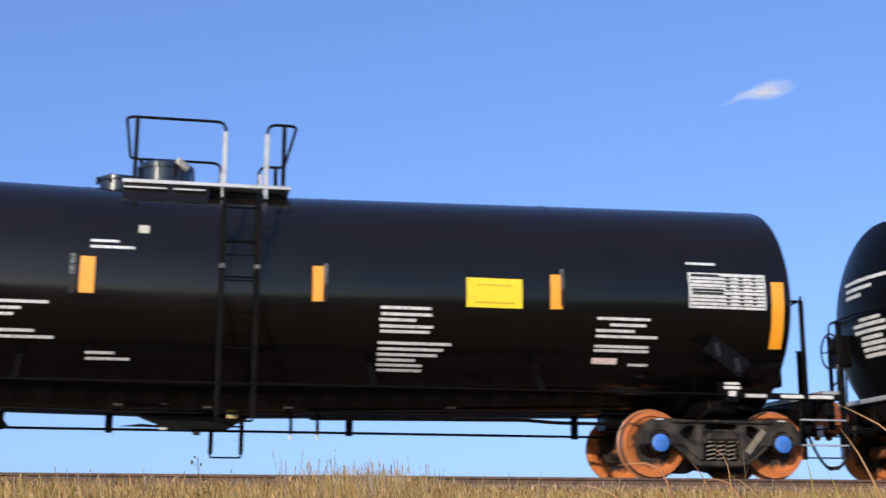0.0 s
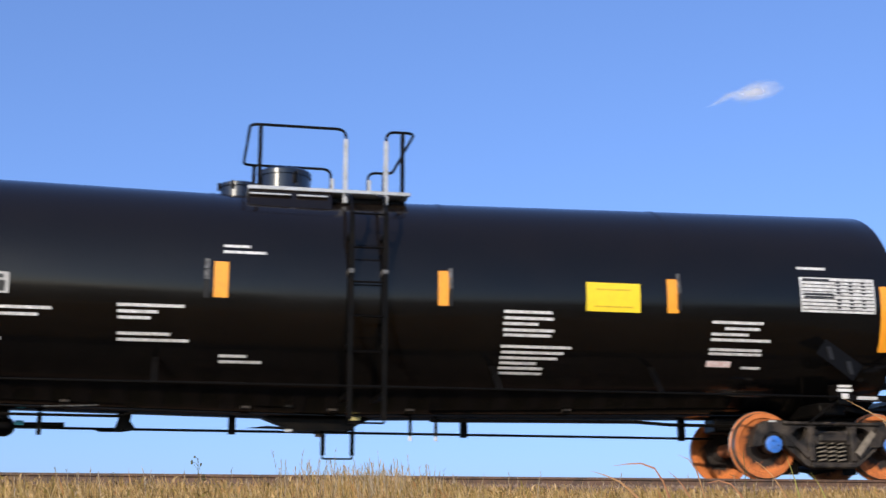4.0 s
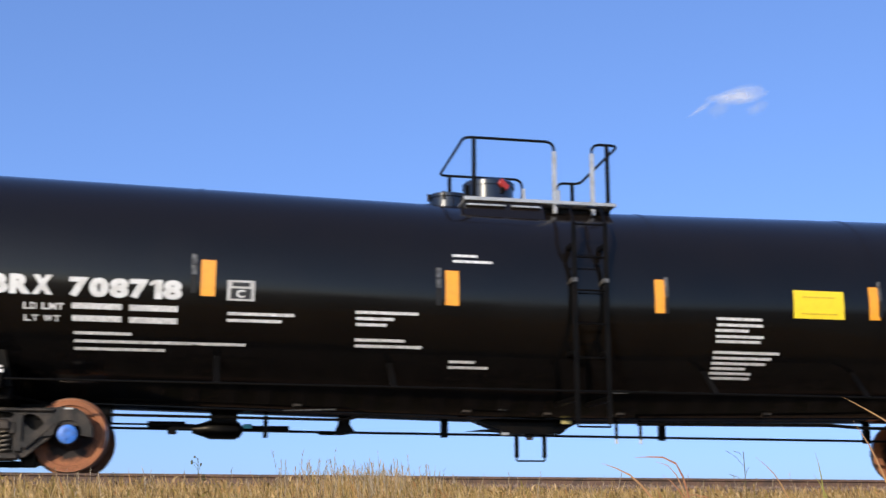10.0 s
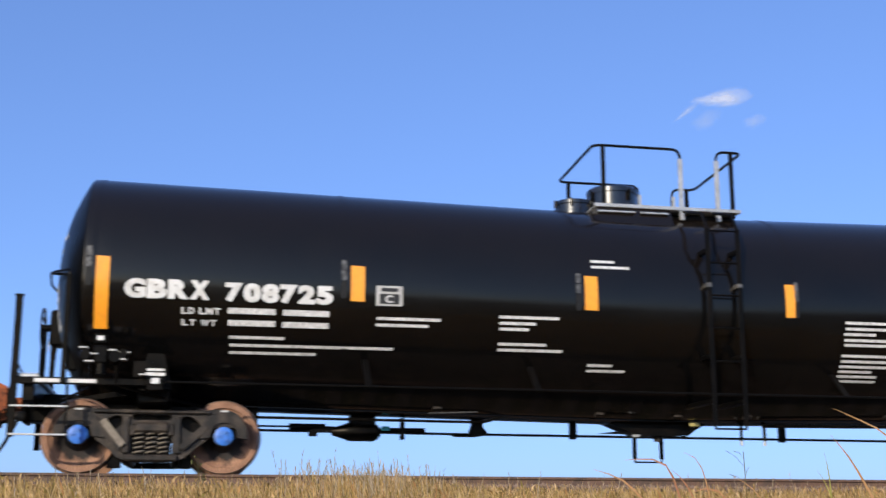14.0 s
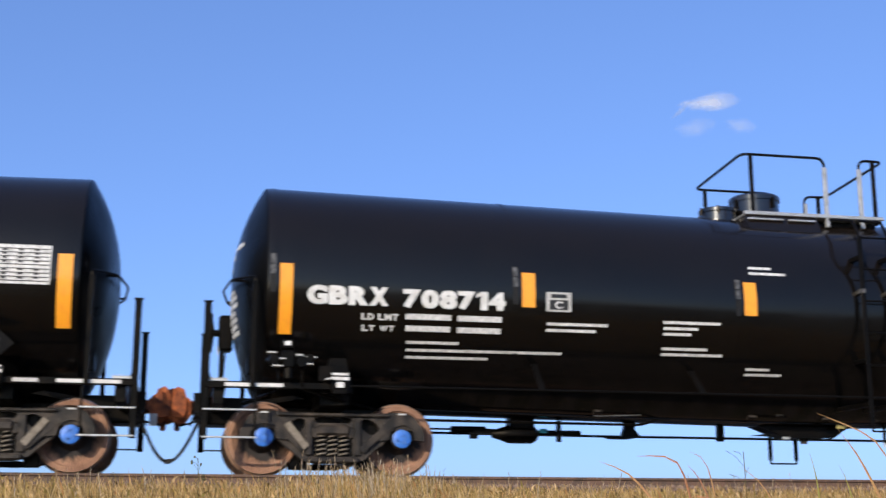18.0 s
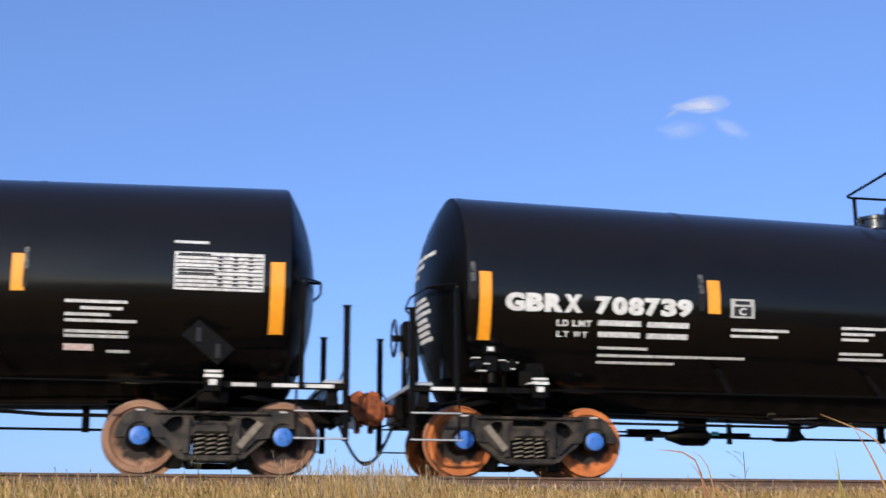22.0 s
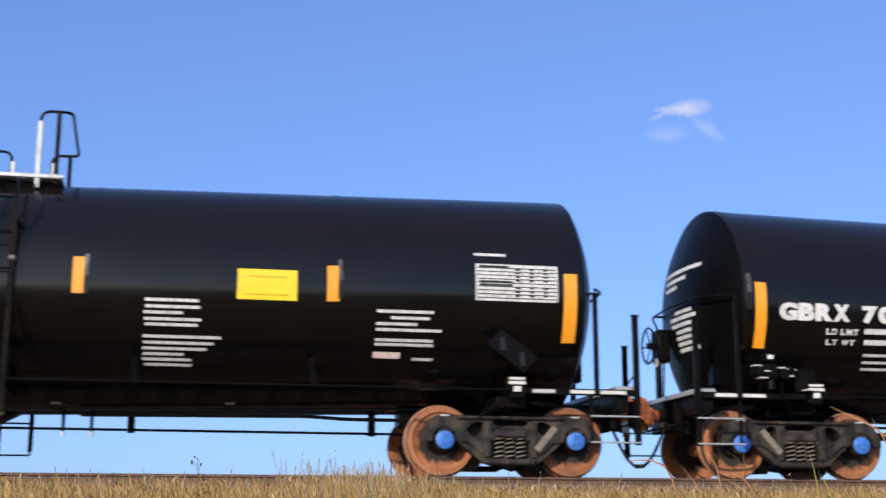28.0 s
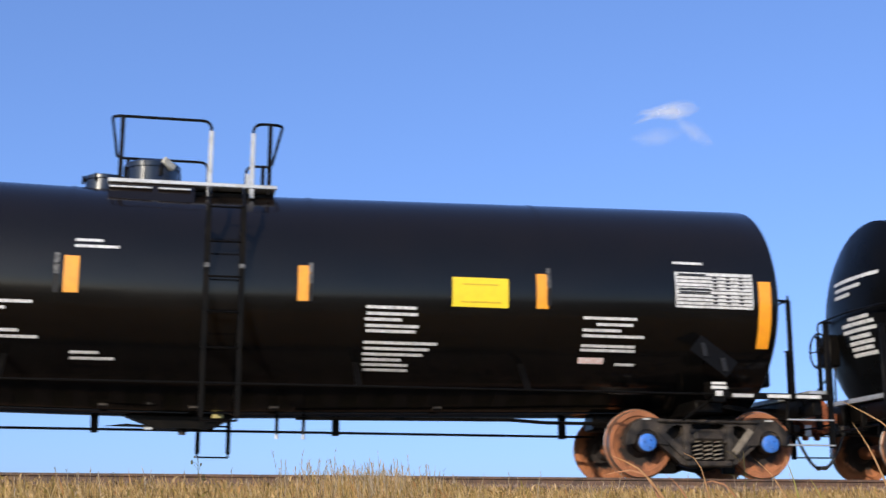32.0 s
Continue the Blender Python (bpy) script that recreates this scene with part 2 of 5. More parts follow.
M_WEED = leaf_material("dark_weed_stems", [(0.16, 0.11, 0.05), (0.12, 0.12, 0.04)])


# ---- mesh helpers ----
def mesh_of(bm, name, mats, smooth=None):
    me = bpy.data.meshes.new(name)
    bm.normal_update()
    if smooth:
        for f in bm.faces:
            f.smooth = True
        for e in bm.edges:
            if len(e.link_faces) == 2 and e.calc_face_angle(0) > smooth:
                e.smooth = False
    bm.to_mesh(me)
    bm.free()
    for m in mats if isinstance(mats, (list, tuple)) else [mats]:
        me.materials.append(m)
    return me


def part(name, bm, mats, parent=None, label="", smooth=0.7):
    """One mesh object under a thing or under a part."""
    ob = new(name, mesh_of(bm, name, mats, smooth))
    ob.parent = parent
    return tagged(ob, label)


def empty(name, m=Matrix()):
    ob = new(name)
    ob.matrix_basis = m
    return ob


def box(x0, x1, y0, y1, z0, z1, bevel=0.0, bm=None):
    bm = bm or bmesh.new()
    vs = bmesh.ops.create_cube(bm, size=1, matrix=Matrix.Translation(((x0 + x1) / 2, (y0 + y1) / 2, (z0 + z1) / 2)) @ Matrix.Diagonal((x1 - x0, y1 - y0, z1 - z0, 1)))["verts"]
    if bevel:
        es = list({e for v in vs for e in v.link_edges})
        bmesh.ops.bevel(bm, geom=es, offset=bevel, segments=1, affect="EDGES")
    return bm


def cyl(p, q, r, seg=16, bm=None, r2=None):
    bm = bm or bmesh.new()
    p, q = Vector(p), Vector(q)
    turn = (q - p).to_track_quat("Z", "Y").to_matrix().to_4x4()
    bmesh.ops.create_cone(bm, cap_ends=True, segments=seg, radius1=r, radius2=r if r2 is None else r2, depth=(q - p).length, matrix=Matrix.Translation((p + q) / 2) @ turn)
    return bm


def tube(points, r, seg=8, bm=None, closed=False):
    """A round bar swept along points."""
    bm = bm or bmesh.new()
    pts = [Vector(p) for p in points]
    rings, n = [], len(pts)
    up = Vector((0.13, 0.21, 0.97))
    for i, p in enumerate(pts):
        d = (pts[min(i + 1, n - 1)] - pts[max(i - 1, 0)]).normalized()
        a = d.cross(up)
        if a.length < 0.05:
            a = d.cross(Vector((1, 0, 0)))
        a.normalize()
        b = d.cross(a)
        rings.append([bm.verts.new(p + (a * math.cos(k * math.tau / seg) + b * math.sin(k * math.tau / seg)) * r) for k in range(seg)])
    for r0, r1 in zip(rings, rings[1:]):
        for k in range(seg):
            bm.faces.new((r0[k], r0[(k + 1) % seg], r1[(k + 1) % seg], r1[k]))
    bm.faces.new(rings[0][::-1])
    bm.faces.new(rings[-1])
    return bm


def rounded(points, r, steps=5):
    """The same way with its corners rounded to radius r."""
    pts = [Vector(p) for p in points]
    out = [pts[0]]
    for a, b, c in zip(pts, pts[1:], pts[2:]):
        u, v = (a - b), (c - b)
        k = min(r, u.length * 0.45, v.length * 0.45)
        p, q = b + u.normalized() * k, b + v.normalized() * k
        for i in range(steps + 1):
            t = i / steps
            out.append(p * (1 - t) ** 2 + b * 2 * t * (1 - t) + q * t * t)
    return out + [pts[-1]]


def lathe(profile, axis_point, axis="y", seg=32, bm=None):
    """A turned solid: profile of (along, radius) round an axis through axis_point."""
    bm = bm or bmesh.new()
    o = Vector(axis_point)
    rings = []
    for a, r in profile:
        ring = []
        for k in range(seg):
            c, s = math.cos(k * math.tau / seg) * r, math.sin(k * math.tau / seg) * r
            v = {"y": (c, a, s), "x": (a, c, s), "z": (c, s, a)}[axis]
            ring.append(bm.verts.new(o + Vector(v)))
        rings.append(ring)
    for r0, r1 in zip(rings, rings[1:]):
        for k in range(seg):
            bm.faces.new((r0[k], r0[(k + 1) % seg], r1[(k + 1) % seg], r1[k]))
    bm.faces.new(rings[0][::-1])
    bm.faces.new(rings[-1])
    bmesh.ops.recalc_face_normals(bm, faces=bm.faces)
    return bm


def prism(outline, y0, y1, bm=None, holes=()):
    """A plate cut to an outline of (x, z), between two depths, with holes."""
    bm = bm or bmesh.new()
    from_edges = []
    for loop in (outline, *holes):
        vs = [bm.verts.new((x, y0, z)) for x, z in loop]
        from_edges += [bm.edges.new((vs[i], vs[(i + 1) % len(vs)])) for i in range(len(vs))]
    made = bmesh.ops.triangle_fill(bm, use_beauty=True, edges=from_edges, normal=(0, -1, 0))
    fs = [g for g in made["geom"] if isinstance(g, bmesh.types.BMFace)]
    ext = bmesh.ops.extrude_face_region(bm, geom=fs)
    bmesh.ops.translate(bm, verts=[g for g in ext["geom"] if isinstance(g, bmesh.types.BMVert)], vec=(0, y1 - y0, 0))
    bmesh.ops.recalc_face_normals(bm, faces=bm.faces)
    return bm


# ---- the tank car ----
R, ZC, FALL, HALF = 1.484, 2.303, 0.017, 7.97
PITCH, TRUCK, AXLE, WHEEL_R = 18.248, 7.054, 0.889, 0.457
RAIL_Z = -0.035


def mid(x):
    """Height of the tank's axis: both halves fall towards the outlet in the middle."""
    return ZC + FALL * math.sqrt(x * x + 0.04)


def sag(s):
    """The jacket hangs a little below the round tank at its underside."""
    return -0.088 * s ** 8 if s < 0 else 0.0


def skin(x, deg, lift=0.0):
    """A point on the tank's side towards the camera, deg above the middle."""
    a = radians(deg)
    return Vector((x, -(R + lift) * math.cos(a), mid(x) + (R + lift) * math.sin(a) + sag(math.sin(a))))


def level(x, x0, deg):
    """The angle at x of a line that runs level from deg at x0."""
    return math.degrees(math.asin(max(-1, min(1, math.sin(radians(deg)) + (mid(x0) - mid(x)) / R))))


def sheet(x0, x1, a0, a1, lift=0.005, thick=0.003, nx=1, bm=None, y_side=1, flat=False):
    """A thin sheet that lies on the tank's side."""
    bm = bm or bmesh.new()
    na = max(1, int(abs(a1 - a0) / 6))
    grid = []
    for l in (lift, lift - thick):
        rows = []
        for i in range(nx + 1):
            row = []
            for j in range(na + 1):
                x, a = x0 + (x1 - x0) * i / nx, a1 + (a0 - a1) * j / na
                p = skin(x, level(x, x0, a) if flat else a, l)
                row.append(bm.verts.new((p.x, p.y * y_side, p.z)))
            rows.append(row)
        grid.append(rows)
    top, low = grid
    for i in range(nx):
        for j in range(na):
            bm.faces.new((top[i][j], top[i][j + 1], top[i + 1][j + 1], top[i + 1][j]))
    edge = lambda g: [g[i][0] for i in range(nx + 1)] + [g[nx][j] for j in range(1, na + 1)] + [g[i][na] for i in range(nx - 1, -1, -1)] + [g[0][j] for j in range(na - 1, 0, -1)]
    e0, e1 = edge(top), edge(low)
    for k in range(len(e0)):
        bm.faces.new((e0[k], e0[(k + 1) % len(e0)], e1[(k + 1) % len(e0)], e1[k]))
    bmesh.ops.recalc_face_normals(bm, faces=bm.faces)
    return bm


GLYPHS = {}


def glyph(ch, bold):
    """The built-in font's letter as corners in a unit square, and its faces."""
    if ch == "1":
        return [(0.0, 0.66), (0.0, 0.83), (0.4, 1.0), (1.0, 1.0), (1.0, 0.0), (0.4, 0.0), (0.4, 0.79)], [(0, 6, 5, 4, 3, 2, 1)]
    if (ch, bold) not in GLYPHS:
        cu = bpy.data.curves.new("letters", "FONT")
        cu.body, cu.size, cu.offset = ch, 1.0, bold
        cu.resolution_u = 4
        ob = bpy.data.objects.new("letters", cu)
        scene.collection.objects.link(ob)
        me = bpy.data.meshes.new_from_object(ob.evaluated_get(bpy.context.evaluated_depsgraph_get()))
        bpy.data.objects.remove(ob)
        x, y = [v.co.x for v in me.vertices], [v.co.y for v in me.vertices]
        corners = [((v.co.x - min(x)) / (max(x) - min(x)), (v.co.y - min(y)) / (max(y) - min(y))) for v in me.vertices]
        GLYPHS[ch, bold] = corners, [tuple(p.vertices) for p in me.polygons]
        bpy.data.meshes.remove(me)
    return GLYPHS[ch, bold]


BOLD = 0.055
for ch in "GBRX023456789":
    glyph(ch, BOLD)


def letter_cells(text, x0, x1):
    """The stretch of the tank's side that each letter takes."""
    wide = {"1": 0.68, " ": 0.55, "G": 1.08, "R": 1.04, "M": 1.2, "W": 1.3}
    unit = (x1 - x0) / sum(wide.get(ch, 1.0) for ch in text)
    at, cells = x0, []
    for ch in text:
        cells.append((ch, at, at + unit * wide.get(ch, 1.0)))
        at = cells[-1][2]
    return cells


def lettering(text, x0, x1, a_low, a_high, lift=0.006, bold=0.028, gap=0.12, start=None):
    """Painted letters laid round the tank's side, each stretched to a wide cell of its own."""
    bm = bmesh.new()
    for ch, at, to in letter_cells(text, x0, x1):
        if ch == " ":
            continue
        corners, faces = glyph(ch, bold)
        edge = gap / 2 * (to - at)
        # heavy strokes: coats of paint side by side
        coats = (-0.028, 0.0, 0.028) if bold > 0.05 and ch != "1" else (0.0,)
        for k, shift in enumerate(coats):
            vs = []
            for u, w in corners:
                x = at + edge + (to - at - 2 * edge) * (0.5 + (u - 0.5) * (1 - 2 * max(coats)) + shift)
                vs.append(bm.verts.new(skin(x, level(x, x0 if start is None else start, a_low + (a_high - a_low) * w), lift + 0.0012 * k)))
            for f in faces:
                bm.faces.new([vs[i] for i in f])
    return bm


def tank_shell():
    bm = bmesh.new()
    depth, seg = 0.41, 96
    stations = [(-HALF - depth * (1 - q ** 2.3), R * max(0.01, q)) for q in (0.0, 0.15, 0.3, 0.45, 0.6, 0.72, 0.82, 0.9, 0.955, 0.985)]
    stations += [(-HALF + 0.004, R * 0.9965)]
    stations += [(-HALF + 0.03, R)] + [(-HALF + HALF * 2 * i / 40, R) for i in range(1, 40)] + [(HALF - 0.03, R)]
    stations += [(-x, r) for x, r in stations[10::-1]]
    rings = []
    for x, r in stations:
        rings.append([bm.verts.new((x, r * math.cos(k * math.tau / seg), mid(x) + r * math.sin(k * math.tau / seg) + sag(math.sin(k * math.tau / seg)) * r / R)) for k in range(seg)])
    for r0, r1 in zip(rings, rings[1:]):
        for k in range(seg):
            bm.faces.new((r0[k], r0[(k + 1) % seg], r1[(k + 1) % seg], r1[k]))
    bm.faces.new(rings[0][::-1])
    bm.faces.new(rings[-1])
    bmesh.ops.recalc_face_normals(bm, faces=bm.faces)
    for f in bm.faces:
        f.material_index = 1 if abs(f.calc_center_median().x) > HALF else 0
    return bm


def hoop(x, width=0.07, lift=0.006, a0=-60, a1=240, seg=60):
    """A lapped jacket seam round the tank."""
    bm = bmesh.new()
    rows = []
    for k in range(seg + 1):
        a = a0 + (a1 - a0) * k / seg
        rows.append([bm.verts.new(skin(x + dx, a, l)) for dx, l in ((-width / 2, 0.0), (-width / 2, lift), (width / 2, lift), (width / 2, 0.0))])
    for r0, r1 in zip(rows, rows[1:]):
        for k in range(3):
            bm.faces.new((r0[k], r0[k + 1], r1[k + 1], r1[k]))
    bmesh.ops.recalc_face_normals(bm, faces=bm.faces)
    return bm


def wheel_mesh(side):
    """A cast wheel, its flange towards the middle of the track; side is -1 near the camera."""
    s = side
    prof = [(0.60, 0.02), (0.60, 0.11), (0.63, 0.13), (0.705, 0.16), (0.73, 0.30), (0.70, 0.385), (0.688, 0.40), (0.685, 0.484), (0.70, 0.488), (0.712, 0.478), (0.722, 0.462), (0.80, 0.455), (0.822, 0.45), (0.824, 0.385), (0.80, 0.37), (0.775, 0.30), (0.765, 0.19), (0.80, 0.145), (0.845, 0.13), (0.845, 0.02)]
    bm = lathe([(s * a, r) for a, r in prof], (0, 0, 0), "y", 40)
    for f in bm.faces:
        c = f.calc_center_median()
        if math.hypot(c.x, c.z) > 0.445 and abs(f.normal.y) < 0.75:
            f.material_index = 1
    return bm


def side_frame(side):
    """Cast truck side frame: arched top, sloping tension members, windows, and pedestals over the bearings."""
    s = side
    half = [(0.0, 0.735), (0.45, 0.735), (0.68, 0.75), (0.84, 0.765), (0.98, 0.745), (1.08, 0.69), (1.135, 0.60), (1.14, 0.50), (1.06, 0.44), (1.02, 0.55), (0.76, 0.55), (0.73, 0.42), (0.66, 0.36), (0.52, 0.25), (0.41, 0.15), (0.30, 0.11), (0.0, 0.10)]
    out = half + [(-x, z) for x, z in half[-2:0:-1]]
    hole_mid = [(-0.25, 0.52), (0.25, 0.52), (0.25, 0.2), (0.21, 0.175), (-0.21, 0.175), (-0.25, 0.2)]
    slot = [(-0.25, 0.665), (-0.2, 0.685), (0.2, 0.685), (0.25, 0.665), (0.22, 0.615), (-0.22, 0.615)]
    hole_l = [(-0.48 + 0.13 * math.cos(a), 0.565 + 0.095 * math.sin(a) + 0.045 * math.cos(a)) for a in [i * math.tau / 14 for i in range(14)]]
    hole_r = [(-x, z) for x, z in hole_l]
    bm = prism(out, s * 0.93, s * 1.06, holes=(hole_mid, slot, hole_l, hole_r))
    box(-0.72, 0.72, min(s * 1.05, s * 1.105), max(s * 1.05, s * 1.105), 0.695, 0.74, 0.014, bm)
    box(-0.215, 0.215, min(s * 1.05, s * 1.13), max(s * 1.05, s * 1.13), 0.455, 0.585, 0.03, bm)
    for k in (-1, 1):
        m = Matrix.Translation((k * 0.55, s * 1.08, 0.435)) @ Matrix.Rotation(k * radians(-42), 4, "Y")
        bmesh.ops.create_cube(bm, size=1, matrix=m @ Matrix.Diagonal((0.50, 0.06, 0.085, 1)))
        box(k * 0.315 - 0.045, k * 0.315 + 0.045, min(s * 0.95, s * 1.10), max(s * 0.95, s * 1.10), 0.2, 0.66, 0.012, bm)
    for k in (-1, 1):
        arch = [(k * AXLE + q * math.cos(radians(a)), WHEEL_R - 0.025 + q * math.sin(radians(a))) for q, way in ((0.30, range(-8, 189, 14)), (0.165, range(188, -9, -14))) for a in way]
        prism([(x, min(z, 0.79)) for x, z in arch], s * 0.92, s * 1.10, bm)
    box(-0.33, 0.33, min(s * 0.95, s * 1.12), max(s * 0.95, s * 1.12), 0.105, 0.185, 0.02, bm)
    return bm


def spring(x, y, z0=0.18, z1=0.465, r=0.06, turns=5):
    n = turns * 12
    return tube([(x + r * math.cos(k * math.tau / 12), y + r * math.sin(k * math.tau / 12), z0 + (z1 - z0) * k / n) for k in range(n + 1)], 0.0105, 5)


def bearing_adapter(x, s):
    bm = box(x - 0.135, x + 0.135, min(s * 0.95, s * 1.07), max(s * 0.95, s * 1.07), 0.52, 0.60, 0.012)
    lathe([(s * 0.93, 0.03), (s * 0.93, 0.125), (s * 1.075, 0.125), (s * 1.085, 0.11), (s * 1.085, 0.03)], (x, 0, WHEEL_R + RAIL_Z), "y", 24, bm)
    return bm


def truck(car, x0):
    """One two-axle truck: bolster with its side frames, springs and brake gear; its wheelsets are parts of the car."""
    bol = part("truck_bolster", box(x0 - 0.19, x0 + 0.19, -1.10, 1.10, 0.44, 0.60, 0.03), M_FRAME, car, "dusty cast steel truck bolster")
    for s in (-1, 1):
        bm = side_frame(s)
        bmesh.ops.translate(bm, verts=bm.verts, vec=(x0, 0, 0))
        part("side_frame", bm, M_FRAME, bol, "dusty cast steel side frame", 0.4)
        for k in (-1, 1) if s < 0 else ():
            part("pale_mark", box(x0 + k * AXLE - 0.05, x0 + k * AXLE + 0.05, -1.103, -1.06, 0.727, 0.748, 0), M_GREY, bol)
        for dx in (-0.145, 0.0, 0.145) if s < 0 else (0.0,):
            part("spring", spring(x0 + dx, s * 1.03), M_SPRING, bol)
        e = 1 if x0 > 0 else -1
        m = Matrix.Translation((x0 + e * 0.47, s * 1.125, 0.45)) @ Matrix.Rotation(radians(-e * 50), 4, "Y")
        bm = bmesh.new()
        bmesh.ops.create_cube(bm, size=1, matrix=m @ Matrix.Diagonal((0.40, 0.02, 0.085, 1)))
        part("brake_lever", bm, M_SPRING, bol, "pale worn steel lever")
        for k in (-1, 1):
            part("bearing_housing", bearing_adapter(x0 + k * AXLE, s), M_FRAME, bol)
            if s > 0:
                continue
            # black boxes behind springs and frame windows stand in for the shade there
            bm = box(x0 + k * 0.12 - 0.12, x0 + k * 0.12 + 0.12, -1.022, -0.80, 0.10, 0.54, 0.01)
            box(x0 + k * 0.37 - 0.24, x0 + k * 0.37 + 0.24, -0.925, -0.86, 0.34, 0.70, 0.01, bm)
            part("spring_plank", bm, M_BLACK, bol)
            part("friction_wedge", box(x0 + k * 0.235 - 0.035, x0 + k * 0.235 + 0.035, min(s * 0.96, s * 1.09), max(s * 0.96, s * 1.09), 0.42, 0.56, 0.012), M_FRAME, bol)
    for k in (-1, 1):
        part("brake_beam", tube([(x0 + k * 0.36, -0.8, 0.2), (x0 + k * 0.28, 0, 0.12), (x0 + k * 0.36, 0.8, 0.2)], 0.06, 8), M_BLACK, bol)
        for s in (-1,):
            part("brake_shoe", box(x0 + k * 0.44 - 0.11, x0 + k * 0.44 + 0.07, s * 0.72 - 0.05, s * 0.72 + 0.05, 0.03, 0.5, 0.012), M_BLACK, bol)
    for k in (-1, 1):
        ax = part("wheelset", lathe([(-1.06, 0.02), (-1.06, 0.075), (-0.86, 0.085), (-0.58, 0.10), (0.58, 0.10), (0.86, 0.085), (1.06, 0.075), (1.06, 0.02)], (0, 0, 0), "y", 20), M_RUST, car, "rusty axle with its two wheels")
        ax.matrix_basis = pose(x0 + k * AXLE, 0, WHEEL_R + RAIL_Z)
        for s in (-1, 1):
            part("wheel", WHEEL[s].copy(), [M_WHEEL, M_TREAD], ax, "rust-brown steel wheel with a polished tread", 0.6)
            cap = part("end_cap", lathe([(s * 1.086, 0.02), (s * 1.086, 0.118), (s * 1.115, 0.118), (s * 1.125, 0.1), (s * 1.125, 0.02)], (0, 0, 0), "y", 24), M_CAP, ax, "blue painted bearing end cap")
            for j in range(3 if s < 0 else 0):
                a = math.tau * j / 3 + 0.4
                part("cap_bolt", cyl((0.058 * math.cos(a), s * 1.12, 0.058 * math.sin(a)), (0.058 * math.cos(a), s * 1.147, 0.058 * math.sin(a)), 0.016, 6), M_CAP, ax)


WHEEL = {-1: wheel_mesh(-1), 1: wheel_mesh(1)}

# Rows of unreadable stencil on the side: x from, x to, degrees from, degrees to.
STENCIL = [
    (-4.28, -3.44, -16.1), (-4.29, -3.6, -19.4), (-2.66, -1.84, -12.3), (-2.65, -2.16, -15.4), (-2.65, -2.25, -18.4), (-2.65, -2.0, -26.3), (-2.65, -1.77, -29.5),
    (-1.38, -1.04, 20.1), (-1.38, -0.84, 16.8), (-1.39, -1.04, -36.0), (-1.39, -0.85, -39.3),
    (2.28, 2.94, -9.1), (2.29, 2.96, -12.3), (2.27, 2.75, -15.2), (2.28, 2.98, -18.4), (2.29, 2.94, -21.1),
    (2.27, 3.24, -27.1), (2.28, 3.14, -30.3), (2.27, 3.06, -33.4), (2.28, 2.78, -36.4), (2.27, 2.88, -39.4), (2.29, 2.88, -42.5),
    (5.2, 5.95, -12.9), (5.39, 5.9, -16.2), (5.2, 5.74, -19.2), (5.2, 6.07, -22.2), (5.2, 5.96, -27.6), (5.2, 5.97, -30.0), (5.71, 5.99, -38.3),
    (-6.15, -5.45, -29.2), (-6.14, -4.04, -33.4), (-6.14, -5.04, -37.5), (6.49, 6.92, 17.6),
]
# Rows of unreadable figures below the car number, taller than the rest.
FIGURES = [(-6.18, -5.58, -15.5), (-5.49, -4.9, -15.2), (-6.17, -5.58, -21.5), (-5.49, -4.9, -21.2)]
MARKERS = [(-7.815, -7.65, -29.0, 6.6), (-4.63, -4.45, -9.2, 8.7), (-1.49, -1.31, -7.6, 10.4), (1.395, 1.56, -7.9, 10.0), (4.55, 4.72, -9.7, 8.3), (7.705, 7.885, -29.4, 6.8)]
SEAMS = [-7.85, -4.668, -1.528, 1.588, 4.748]


